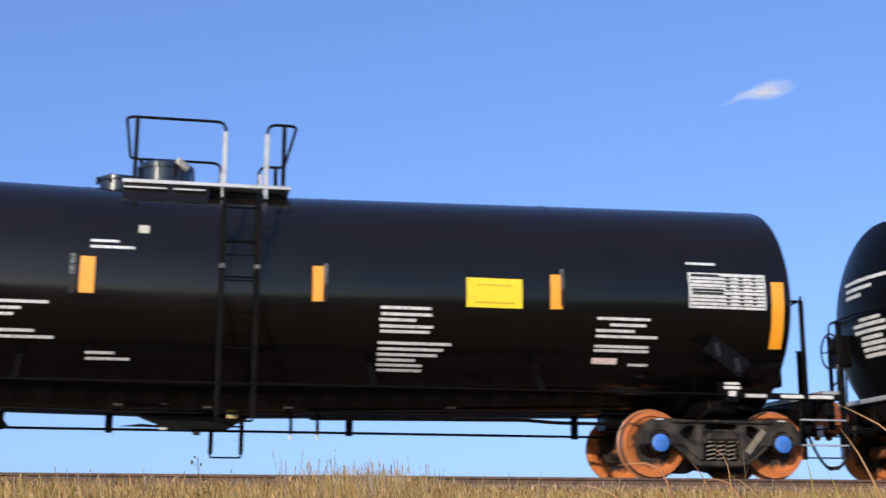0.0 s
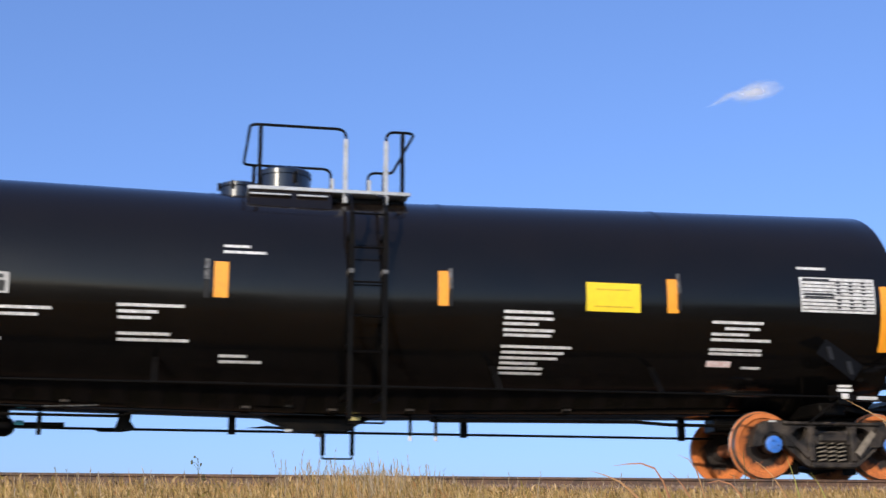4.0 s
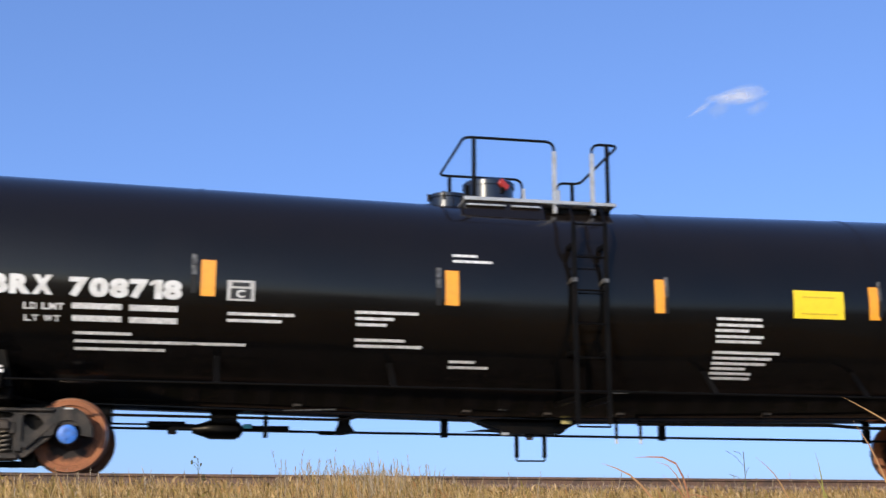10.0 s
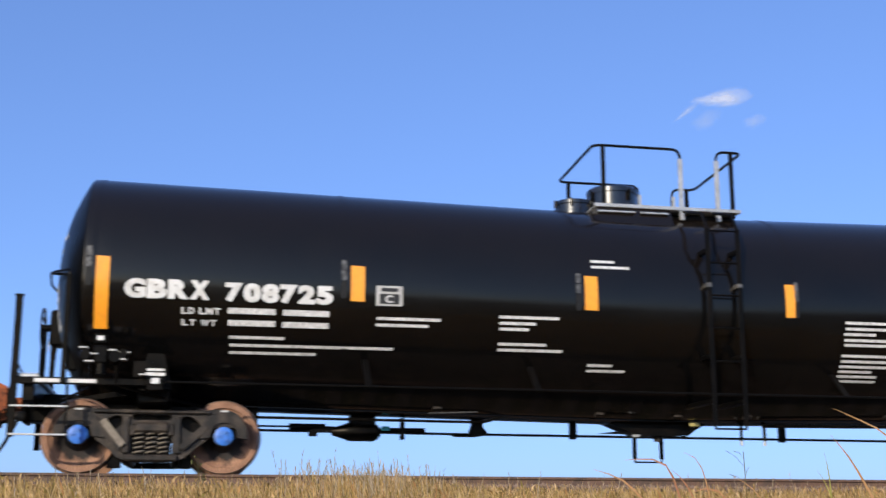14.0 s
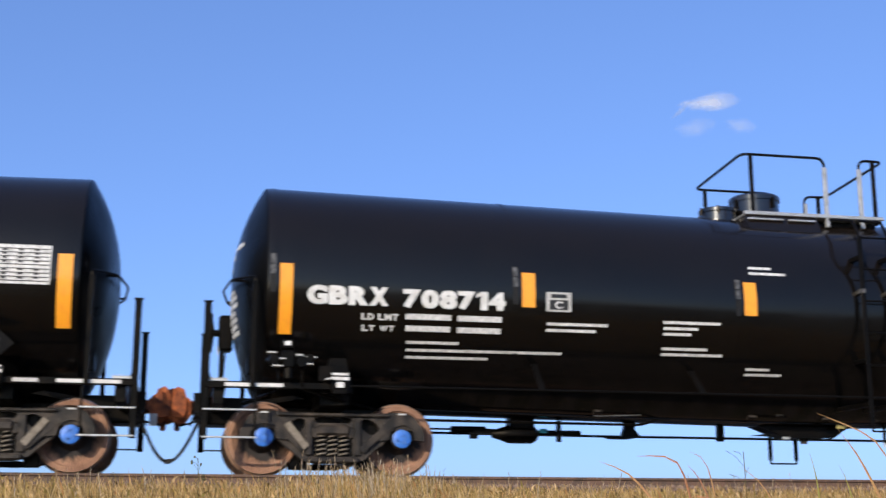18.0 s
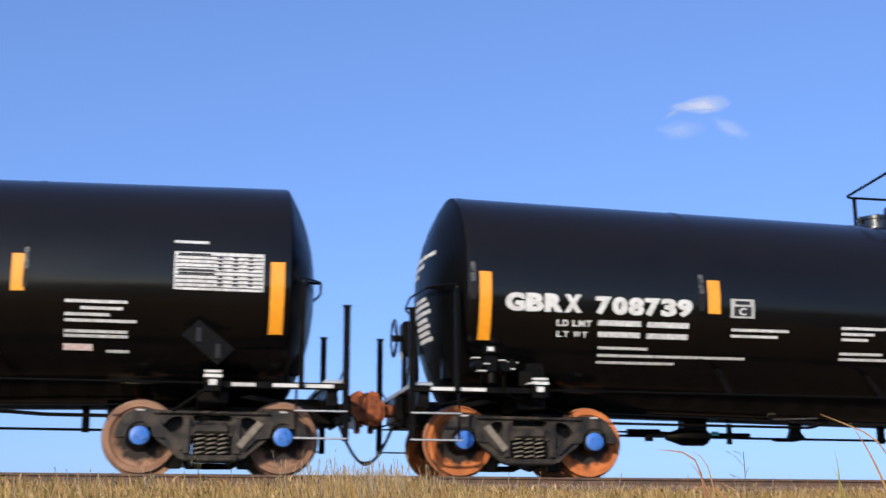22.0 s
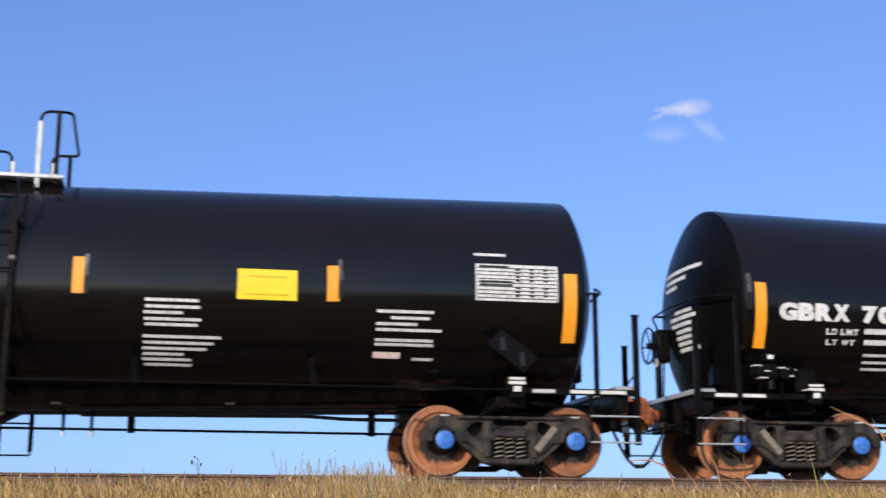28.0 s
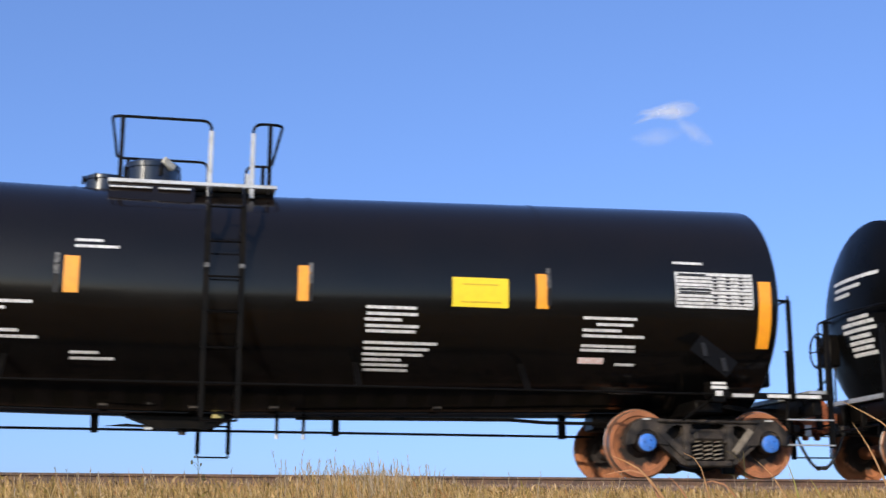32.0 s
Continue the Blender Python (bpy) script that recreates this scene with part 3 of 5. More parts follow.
def top_platform(car):
    """Walkway, guard rails, valve housing and manway on the crown of the tank."""
    zp = mid(0) + R - 0.005
    deck = part("platform", box(-1.08, 1.12, -0.72, 0.97, zp - 0.03, zp - 0.013, 0.004), M_GRATE, car, "galvanised steel walkway platform")
    for s in (-1, 1):
        ye = -0.74 if s < 0 else 0.99
        part("edge_channel", box(-1.08, 1.14, ye - 0.02, ye + 0.02, zp - 0.022, zp + 0.03, 0.005), M_GALV, deck)
        for x0, x1 in ((-1.05, -0.5), (-0.42, 0.0)) if s < 0 else ((-1.0, 0.05),):
            part("crown_strip", box(x0, x1, -0.83 if s < 0 else 0.91, -0.79 if s < 0 else 0.95, zp - 0.115, zp - 0.09, 0.004), M_GALV, deck)
        part("support_bracket", box(0.0, 1.1, s * 0.55 - 0.03, s * 0.55 + 0.03, zp - 0.22, zp - 0.052, 0.01), M_BLACK, deck)
    # added plate in tank paint covers the shaded gap under the walkway
    bm = bmesh.new()
    edge = lambda y: mid(0) + math.sqrt(R * R - y * y)
    ring = [[bm.verts.new((x, y, z)) for y, z in ((-0.735, zp - 0.024), (-0.9, edge(0.9) + 0.004), (-0.4, edge(0.4)), (-0.4, zp - 0.031))] for x in (-1.06, 0.05)]
    for k in range(4):
        bm.faces.new((ring[0][k], ring[0][(k + 1) % 4], ring[1][(k + 1) % 4], ring[1][k]))
    bm.faces.new(ring[0])
    bm.faces.new(ring[1][::-1])
    bmesh.ops.recalc_face_normals(bm, faces=bm.faces)
    part("platform_saddle", bm, M_TANK, deck, "black filler plate added under the walkway")
    zt, zf, yf = 4.683, 4.59, 0.99
    left = rounded([(0.24, -0.72, zp - 0.1), (0.24, -0.72, zt), (-1.07, -0.72, zt), (-1.09, yf, zf), (0.22, yf, zf), (0.22, yf, zp)], 0.13)
    right = rounded([(0.80, -0.72, zp - 0.1), (0.80, -0.72, zt), (1.2, -0.72, zt), (1.15, yf, zf - 0.02), (0.78, yf, zf - 0.02), (0.78, yf, zp)], 0.13)
    part("guard_rail", tube(left, 0.021), M_BLACK, car, "black tubular guard rail")
    part("guard_rail", tube(right, 0.021), M_BLACK, car, "black tubular guard rail")
    for x in (0.24, 0.80):
        part("rail_post", box(x - 0.032, x + 0.032, -0.748, -0.70, zp - 0.16, zt - 0.14, 0.006), M_GALV, car, "galvanised flat rail post")
        part("rail_post", box(x - 0.032, x + 0.032, yf - 0.02, yf + 0.02, zp - 0.1, zf - 0.14, 0.006), M_GALV, car, "galvanised flat rail post")
    for x, y in ((-0.93, -0.72), (-0.93, yf), (1.03, -0.72), (1.03, yf)):
        part("rail_post", box(x - 0.028, x + 0.028, y - 0.022, y + 0.022, zp - 0.1, zt if y < 0 else zf, 0.006), M_BLACK, car, "dark steel rail post")
    zb = mid(0) + R - 0.06
    house = part("valve_housing", lathe([(zb, 0.05), (zb, 0.365), (zb + 0.40, 0.365), (zb + 0.405, 0.385), (zb + 0.47, 0.385), (zb + 0.50, 0.35), (zb + 0.51, 0.05)], (-0.54, 0.05, 0), "z", 40), M_GLOSS, car, "glossy black cylindrical valve housing")
    for a in (20, 110, 200, 290):
        c, s = math.cos(radians(a)), math.sin(radians(a))
        part("housing_latch", box(-0.54 + 0.39 * c - 0.02, -0.54 + 0.39 * c + 0.02, 0.05 + 0.39 * s - 0.02, 0.05 + 0.39 * s + 0.02, zb + 0.27, zb + 0.43, 0.006), M_BLACK, house)
    man = part("manway", lathe([(zb, 0.05), (zb, 0.27), (zb + 0.20, 0.27), (zb + 0.21, 0.29), (zb + 0.255, 0.29), (zb + 0.27, 0.26), (zb + 0.28, 0.05)], (-1.16, 0.0, 0), "z", 32), M_GLOSS, car, "black bolted manway with a lid")
    for j in range(6):
        a = math.tau * j / 6 + 0.2
        part("manway_bolt", cyl((-1.18 + 0.28 * math.cos(a), 0.28 * math.sin(a), zb + 0.16), (-1.18 + 0.28 * math.cos(a), 0.28 * math.sin(a), zb + 0.27), 0.02, 6), M_BLACK, man)
    return deck


def ladder(car, s):
    """Side ladder from the platform to below the tank; s is -1 on the side of the camera."""
    y = s * 1.58
    xl, xr = 0.24, 0.68
    zt, zb = mid(0) + R - 0.12, 0.58 if s < 0 else 0.30
    lad = part("ladder", box(xl - 0.033, xl + 0.033, y - 0.008, y + 0.008, zb + 0.05, zt - 0.36, 0.003), M_BLACK, car, "black steel side ladder")
    part("stile", box(xr - 0.033, xr + 0.033, y - 0.008, y + 0.008, zb + 0.05, zt - 0.36, 0.003), M_BLACK, lad)
    for x in (xl, xr):
        part("upper_stile", tube([(x, y, zt - 0.38), (x, s * 1.42, zt - 0.12), (x, s * 0.80, zt + 0.06)], 0.022, 6), M_BLACK, lad)
        part("stirrup_leg", box(x - 0.014, x + 0.014, y - 0.006, y + 0.006, zb, zb + 0.12, 0.003), M_BLACK, lad)
        for z in ((0.95, 1.55, 2.52, 3.0) if s < 0 else (0.95, 2.52)):
            yt = math.sqrt(max(0.01, R * R - (z - ZC) ** 2))
            bright = z == 2.52
            ye = s * 1.594 if bright else y
            part("ladder_bracket", box(x - 0.036, x + 0.036, min(s * yt * 0.97, ye), max(s * yt * 0.97, ye), z - 0.03, z + 0.03, 0.004), M_STEEL_GLINT if bright else M_BLACK, lad)
    z = zb
    while z < zt - 0.3:
        part("rung", tube([(xl, y, z), (xr, y, z)], 0.0135, 6), M_BLACK, lad)
        z += 0.45
    return lad


def on_head(k, y, z, out=0.004):
    """A point on the domed end."""
    q = min(1.0, math.hypot(y, z - mid(HALF)) / R)
    return Vector((k * (HALF + 0.41 * (1 - q ** 2.3) + out), y, z))


def head_bar(k, y0, y1, z0, z1, rise=0.0):
    """A strip of stencil on the domed end."""
    bm = bmesh.new()
    n = 5
    rows = [[bm.verts.new(on_head(k, y0 + (y1 - y0) * i / n, z + rise * i / n)) for i in range(n + 1)] for z in (z0, z1)]
    for i in range(n):
        bm.faces.new((rows[0][i], rows[0][i + 1], rows[1][i + 1], rows[1][i]))
    ext = bmesh.ops.extrude_face_region(bm, geom=list(bm.faces))
    bmesh.ops.translate(bm, verts=[g for g in ext["geom"] if isinstance(g, bmesh.types.BMVert)], vec=(k * 0.003, 0, 0))
    bmesh.ops.recalc_face_normals(bm, faces=bm.faces)
    return bm


def car_end(car, k):
    """Draft gear, platform, steps and grab irons of one end; k is -1 at the brake end."""
    bx = lambda x0, x1, y0, y1, z0, z1, b=0.008, bm=None: box(min(k * x0, k * x1), max(k * x0, k * x1), min(y0, y1), max(y0, y1), z0, z1, b, bm)
    pt = lambda pts: [(k * x, y, z) for x, y, z in pts]
    sill = part("stub_sill", bx(5.7, 8.66, -0.2, 0.2, 0.64, 1.0, 0.02), M_BLACK, car, "black steel stub sill")
    part("striker", bx(8.64, 8.74, -0.27, 0.27, 0.62, 1.06, 0.03), M_BLACK, sill)
    # coupler
    cp = part("coupler", bx(8.72, 8.95, -0.09, 0.09, 0.79, 0.96, 0.03), M_COUPLER, car, "rust-orange cast knuckle coupler")
    side = -1 if k > 0 else 1
    part("coupler_head", prism(pt2(k, [(8.86, 0.76), (8.86, 0.96), (8.92, 1.0), (8.95, 1.1), (9.04, 1.14), (9.1, 1.09), (9.18, 1.1), (9.2, 1.0), (9.2, 0.78), (9.15, 0.7), (9.06, 0.72), (9.02, 0.64), (8.94, 0.66)]), -0.17, 0.19), M_COUPLER, cp)
    part("head_rib", prism(pt2(k, [(8.93, 0.84), (8.93, 0.92), (9.2, 0.98), (9.22, 0.80)]), -0.215, 0.225), M_COUPLER, cp)
    part("guard_arm", prism(pt2(k, [(9.14, 0.74), (9.14, 1.03), (9.24, 1.06), (9.36, 1.0), (9.43, 0.93), (9.43, 0.82), (9.36, 0.76), (9.24, 0.71)]), side * -0.27, side * -0.12), M_COUPLER, cp)
    part("knuckle", prism(pt2(k, [(9.14, 0.74), (9.14, 1.0), (9.28, 1.02), (9.33, 0.95), (9.33, 0.78), (9.28, 0.72)]), side * 0.05, side * 0.22), M_COUPLER, cp)
    part("knuckle_pin", cyl((k * 9.16, side * 0.14, 0.66), (k * 9.16, side * 0.14, 1.11), 0.045, 10), M_COUPLER, cp)
    part("lock_lift", bx(8.99, 9.07, -0.05, 0.05, 0.56, 0.70, 0.02), M_COUPLER, cp)
    # air hose with its tag
    hose = part("air_hose", tube([(k * (8.74 + 0.385 * u), -0.26 + 0.05 * k, 0.70 - 0.56 * math.sin(u * math.pi / 2) ** 1.0) for u in [i / 10 for i in range(11)]], 0.022, 8), M_RUBBER, car, "black rubber air brake hose")
    part("glad_hand", bx(9.07, 9.14, -0.30 + 0.05 * k, -0.22 + 0.05 * k, 0.115, 0.175, 0.015), M_FRAME, hose)
    part("angle_cock", bx(8.66, 8.80, -0.33, -0.2, 0.64, 0.76, 0.02), M_FRAME, hose)
    if k > 0:
        part("white_tag", bx(8.86, 8.96, -0.335, -0.325, 0.60, 0.76, 0.002), M_GREY, hose, "pale metal tag plate")
    # uncoupling lever
    lev = part("uncoupling_lever", tube(rounded(pt([(9.02, 0.0, 0.62), (8.80, -0.05, 0.68), (8.80, -0.9, 0.68), (8.80, -1.36, 0.70), (8.86, -1.42, 0.52)]), 0.06), 0.013, 6), M_BLACK, car, "thin bent uncoupling lever")
    part("lever_bracket", bx(8.74, 8.83, -0.95, -0.9, 0.64, 0.98, 0.005), M_BLACK, lev)
    # body bolster and jacket saddle
    saddle = part("body_bolster", bx(6.85, 7.25, -1.15, 1.15, 0.82, 1.0, 0.02), M_BLACK, car, "black body bolster under the tank")
    for s in (-1, 1):
        if k > 0:
            part("bolster_strut", tube([(6.98, s * 1.44, 1.0), (6.56, s * 1.40, 0.7)], 0.02, 6), M_BLACK, saddle)
        else:
            part("bolster_pad", prism(pt2(k, [(6.83, 0.98), (7.24, 0.98), (7.14, 1.42), (6.94, 1.42)]), s * 1.24, s * 1.32), M_BLACK, saddle)
        part("jacking_pad", bx(6.93, 7.13, s * 1.40, s * 1.54, 0.94, 1.02, 0.01), M_BLACK, saddle)
        for z0, z1, w in ((1.175, 1.205, 0.105), (1.115, 1.155, 0.115), (1.02, 1.09, 0.05)):
            part("white_stripe", bx(7.03 - w, 7.03 + w, s * 1.545, s * 1.551, z0, z1, 0), M_WHITE, saddle)
        part("stripe_plate", bx(6.92, 7.14, s * 1.30, s * 1.545, 1.0, 1.22, 0.008), M_BLACK, saddle)
        # side sill of the platform with white edge stripes
        beam = part("side_sill", bx(6.98, 8.70, s * 1.40, s * 1.46, 1.0, 1.085, 0.008), M_BLACK, car, "black platform side sill with white stripes")
        for x0, x1, m in ((7.26, 7.56, M_GREY), (7.77, 8.10, M_WHITE), (8.15, 8.54, M_WHITE)) if k > 0 else ((7.73, 8.46, M_WHITE),):
            part("white_stripe", bx(x0, x1, s * 1.46, s * 1.464, 1.02, 1.066, 0), m, beam)
        # step ladder at the corner: two stiles, platform and two rungs
        stp = part("corner_post", bx(8.655, 8.74, s * 1.41, s * 1.45, 0.36, 2.08, 0.006), M_BLACK, car, "black flat steel corner post with steps")
        part("inner_post", bx(8.09, 8.155, s * 1.475, s * 1.515, 1.0, 2.36, 0.006), M_BLACK, stp)
        part("step_hanger", bx(8.06, 8.09, s * 1.36, s * 1.41, 0.38, 1.02, 0.004), M_BLACK, stp)
        for z in (0.38, 0.72):
            part("step_rung", bx(8.05, 8.72, s * 1.415, s * 1.47, z, z + 0.022, 0.003), M_GALV, stp)
        part("post_cap", bx(8.64, 8.755, s * 1.40, s * 1.46, 2.075, 2.095, 0.003), M_BLACK, stp)
        part("post_brace", tube(pt([(8.70, s * 1.40, 1.32), (8.62, s * 1.1, 1.10)]), 0.012, 6), M_BLACK, stp)
    plat = part("end_platform", bx(8.42, 8.70, -1.40, 1.40, 1.07, 1.125, 0.006), M_GALV, car, "steel grating end platform")
    for i in range(5):
        part("grating_bar", bx(8.44 + 0.055 * i, 8.455 + 0.055 * i, -1.38, 1.38, 1.128, 1.142, 0), M_GALV, plat)
    part("end_sill", bx(8.46, 8.60, -1.38, 1.38, 0.80, 1.065, 0.01), M_BLACK, plat)
    for s in (-1, 1):
        part("diagonal_brace", prism(pt2(k, [(7.4, 0.96), (7.55, 1.0), (8.5, 0.84), (8.5, 0.78)]), s * 0.62, s * 0.66), M_BLACK, plat)
    # grab rail that runs round the domed end
    way = [(8.122, -1.495, 2.34), (8.122, -1.495, 2.42), (8.40, -0.95, 2.47), (8.49, 0.0, 2.48), (8.40, 0.95, 2.47), (8.122, 1.495, 2.42), (8.122, 1.495, 2.34)]
    rail = part("end_grab_rail", tube(rounded(pt(way), 0.16), 0.0165, 8), M_BLACK, car, "black grab rail round the tank end")
    for y in (-0.85, 0.85):
        part("rail_bracket", tube([on_head(k, y, 2.475, -0.02), (k * 8.42, y, 2.475)], 0.018, 6), M_BLACK, rail)
    # foot of the head: small box and pipe
    part("head_shield_lug", bx(8.02, 8.16, -0.75, -0.55, 1.25, 1.62, 0.02), M_BLACK, car)
    return plat


def pt2(k, pts):
    return [(k * x, z) for x, z in pts]


def brake_gear(car):
    """Hand brake and control valve at the brake end."""
    w = part("hand_brake", box(-8.52, -8.32, 0.42, 0.72, 1.72, 2.22, 0.03), M_BLACK, car, "black hand brake housing with its wheel")
    n = 24
    part("brake_wheel", tube([(-8.62, 0.57 + 0.27 * math.cos(i * math.tau / n), 1.98 + 0.27 * math.sin(i * math.tau / n)) for i in range(n + 1)], 0.016, 6), M_BLACK, w)
    for i in range(5):
        a = i * math.tau / 5
        part("wheel_spoke", tube([(-8.58, 0.57, 1.98), (-8.62, 0.57 + 0.27 * math.cos(a), 1.98 + 0.27 * math.sin(a))], 0.011, 5), M_BLACK, w)
    part("wheel_hub", cyl((-8.64, 0.57, 1.98), (-8.52, 0.57, 1.98), 0.05, 10), M_BLACK, w)
    part("brake_stand", box(-8.50, -8.44, 0.50, 0.64, 1.10, 1.74, 0.008), M_BLACK, w)
    part("brake_chain", tube([(-8.42, 0.46, 1.75), (-8.45, 0.44, 1.2), (-8.4, 0.40, 0.9)], 0.014, 6), M_BLACK, w)
    part("release_tag", box(-8.53, -8.522, 0.45, 0.55, 1.66, 1.78, 0), M_WHITE, w)
    v = part("control_valve", box(-7.78, -7.60, -1.62, -1.44, 1.24, 1.47, 0.025), M_BLACK, car, "dark cast control valve with pipes")
    for x, r, z in ((-7.87, 0.075, 1.35), (-7.52, 0.085, 1.33), (-7.42, 0.06, 1.37)):
        part("valve_body", lathe([(-1.64, 0.02), (-1.64, r * 0.8), (-1.60, r), (-1.46, r), (-1.44, 0.02)], (x, 0, z), "y", 14), M_BLACK, v)
    # pale dashes stand in for small highlights on the valve
    for x0, x1, z in ((-7.95, -7.84, 1.435), (-7.93, -7.72, 1.36), (-7.60, -7.50, 1.41), (-7.50, -7.34, 1.385), (-7.46, -7.38, 1.30), (-7.88, -7.76, 1.27), (-7.22, -7.12, 1.12)):
        part("valve_flange", box(x0, x1, -1.63, -1.50, z - 0.010, z + 0.010, 0.003), M_GREY, v)
    part("dust_collector", cyl((-7.68, -1.55, 1.12), (-7.68, -1.55, 1.26), 0.06, 12), M_BLACK, v)
    part("valve_plate", box(-7.30, -7.05, -1.50, -1.47, 1.10, 1.30, 0.004), M_BLACK, v)
    part("white_tag", box(-7.74, -7.66, -1.60, -1.594, 1.53, 1.585, 0), M_WHITE, v)
    part("tag_bracket", box(-7.77, -7.63, -1.595, -1.40, 1.50, 1.61, 0.004), M_BLACK, v)
    part("pipe", tube(rounded([(-7.5, -1.5, 1.25), (-7.5, -1.45, 1.0), (-7.0, -1.2, 0.9), (-6.2, -0.6, 0.78)], 0.08), 0.018, 6), M_BLACK, v)
    part("pipe", tube(rounded([(-7.8, -1.5, 1.25), (-7.8, -1.4, 0.98), (-8.2, -0.5, 0.9)], 0.08), 0.018, 6), M_BLACK, v)


def underbody(car):
    """Pipes, rods, outlet and brackets that hang below the tank."""
    for x in (-1.144, 2.117, 5.40):
        part("pipe_hanger", box(x - 0.05, x + 0.05, 0.30, 0.38, 0.55, mid(x) - R + 0.06, 0.006), M_BLACK, car)
    part("brake_pipe", tube([(-6.4, 0.34, 0.62), (-3.0, 0.34, 0.6), (5.9, 0.34, 0.585)], 0.019, 8), M_BLACK, car, "thin black brake pipe")
    part("train_line_pipe", tube(rounded([(-6.4, -0.3, 0.74), (-2.6, -0.3, 0.72), (-2.3, -0.3, 0.83)], 0.1), 0.02, 8), M_BLACK, car)
    part("train_line_pipe", tube(rounded([(6.3, -0.35, 0.72), (4.95, -0.35, 0.725), (4.45, -0.35, 0.755), (1.5, -0.32, 0.73)], 0.1), 0.026, 8), M_BLACK, car)
    # brake cylinder group
    cy = part("brake_cylinder", lathe([(-4.66, 0.03), (-4.66, 0.05), (-4.5, 0.10), (-4.42, 0.13), (-4.08, 0.13), (-4.02, 0.10), (-3.98, 0.05), (-3.98, 0.02)], (0, 0.2, 0.60), "x", 20), M_BLACK, car, "black brake cylinder under the tank")
    part("cylinder_mount", box(-4.42, -4.06, 0.08, 0.32, 0.68, mid(-4.2) - R + 0.04, 0.01), M_BLACK, cy)
    part("lever", prism([(-4.95, 0.60), (-4.9, 0.68), (-4.45, 0.66), (-4.45, 0.60)], 0.16, 0.22), M_BLACK, cy)
    part("slack_adjuster", cyl((-5.25, 0.2, 0.66), (-4.75, 0.2, 0.66), 0.045, 12), M_BLACK, cy)
    part("adjuster_foot", box(-4.98, -4.86, 0.17, 0.23, 0.53, 0.63, 0.01), M_BLACK, cy)
    part("push_rod", cyl((-3.98, 0.2, 0.625), (-3.35, 0.2, 0.63), 0.038, 10), M_BLACK, cy)
    part("blue_tag", box(-3.97, -3.86, 0.13, 0.14, 0.62, 0.68, 0), M_TEAL, cy)
    part("rod_guide", box(-3.70, -3.64, 0.16, 0.24, 0.50, 0.80, 0.005), M_BLACK, cy)
    part("turnbuckle", lathe([(-2.95, 0.012), (-2.9, 0.03), (-2.62, 0.03), (-2.5, 0.012)], (0, 0.3, 0.585), "x", 8), M_BLACK, cy)
    part("fulcrum", prism([(-2.72, 0.57), (-2.66, 0.72), (-2.68, 0.88), (-2.48, 0.88), (-2.5, 0.70), (-2.42, 0.60)], 0.25, 0.33), M_BLACK, cy)
    part("brake_rod", tube([(-6.5, 0.2, 0.665), (-5.2, 0.2, 0.66)], 0.014, 6), M_BLACK, cy)
    part("release_rod", tube([(-3.515, -0.95, 0.773), (-2.849, -0.95, 0.80)], 0.009, 6), M_STEEL_GLINT, car, "thin dull steel release rod")
    # bottom outlet with its skid
    sk = part("outlet_skid", prism([(-0.9, 0.85), (0.88, 0.85), (0.78, 0.79), (0.40, 0.60), (0.30, 0.585), (-0.28, 0.585), (-0.36, 0.60), (-0.86, 0.79)], -0.14, 0.2), M_BLACK, car, "black bottom outlet skid")
    part("outlet_valve", cyl((0.02, 0, 0.55), (0.02, 0, 0.68), 0.075, 14), M_BLACK, sk)
    part("outlet_cap", cyl((0.02, 0, 0.51), (0.02, 0, 0.56), 0.05, 10), M_FRAME, sk)
    part("valve_handle", tube(rounded([(0.05, 0, 0.60), (0.3, -0.05, 0.56), (0.45, -0.1, 0.60), (0.52, -0.2, 0.68)], 0.08), 0.012, 6), M_BLACK, sk)
    part("operating_rod", prism([(-0.98, 0.59), (-0.7, 0.625), (-0.32, 0.60), (-0.32, 0.57), (-0.6, 0.585)], -0.32, -0.29), M_BLACK, sk)
    part("rod_clamp", box(-0.47, -0.36, -0.34, -0.285, 0.545, 0.585, 0.008), M_GALV, sk)
    part("yellow_latch", box(0.40, 0.55, -0.30, -0.285, 0.715, 0.765, 0.004), M_OCHRE, sk)
    for x in (1.27, 1.63):
        t = part("drain_pipe", cyl((x, -0.1, 0.53), (x, -0.1, mid(x) - R + 0.04), 0.024, 8), M_BLACK, car)
        part("drain_tip", cyl((x, -0.1, 0.465), (x, -0.1, 0.535), 0.021, 8), M_GALV, t)
    # side handrails on brackets, and the lap of the lower jacket sheet
    for s in (1, -1):
        rail = part("handrail", tube([(x, s * 1.555, 1.042) for x in (-6.9, 0.0, 6.95)], 0.015, 8), M_PLAC, car, "thin black steel side handrail")
        for x in (-4.39, -2.17, 2.19, 4.40):
            a = Vector((x, s * 1.14, mid(x) - R * 0.64))
            b = Vector((x, s * 1.555, 1.03))
            bm = bmesh.new()
            way = (b - a).normalized()
            out = Vector((0, s * way.z, -s * way.y)) * 0.012
            rows = [[bm.verts.new(p + Vector((dx, 0, 0)) + o) for dx, o in ((-0.04, -out), (0.04, -out), (0.04, out), (-0.04, out))] for p in (a, b)]
            for i in range(4):
                bm.faces.new((rows[0][i], rows[0][(i + 1) % 4], rows[1][(i + 1) % 4], rows[1][i]))
            bm.faces.new(rows[0])
            bm.faces.new(rows[1][::-1])
            bmesh.ops.recalc_face_normals(bm, faces=bm.faces)
            part("handrail_bracket", bm, M_BLACK, rail)
        part("jacket_lap", sheet(-6.2, 6.2, -79, -77.5, 0.014, 0.014, 16, y_side=s), M_TANK, car)
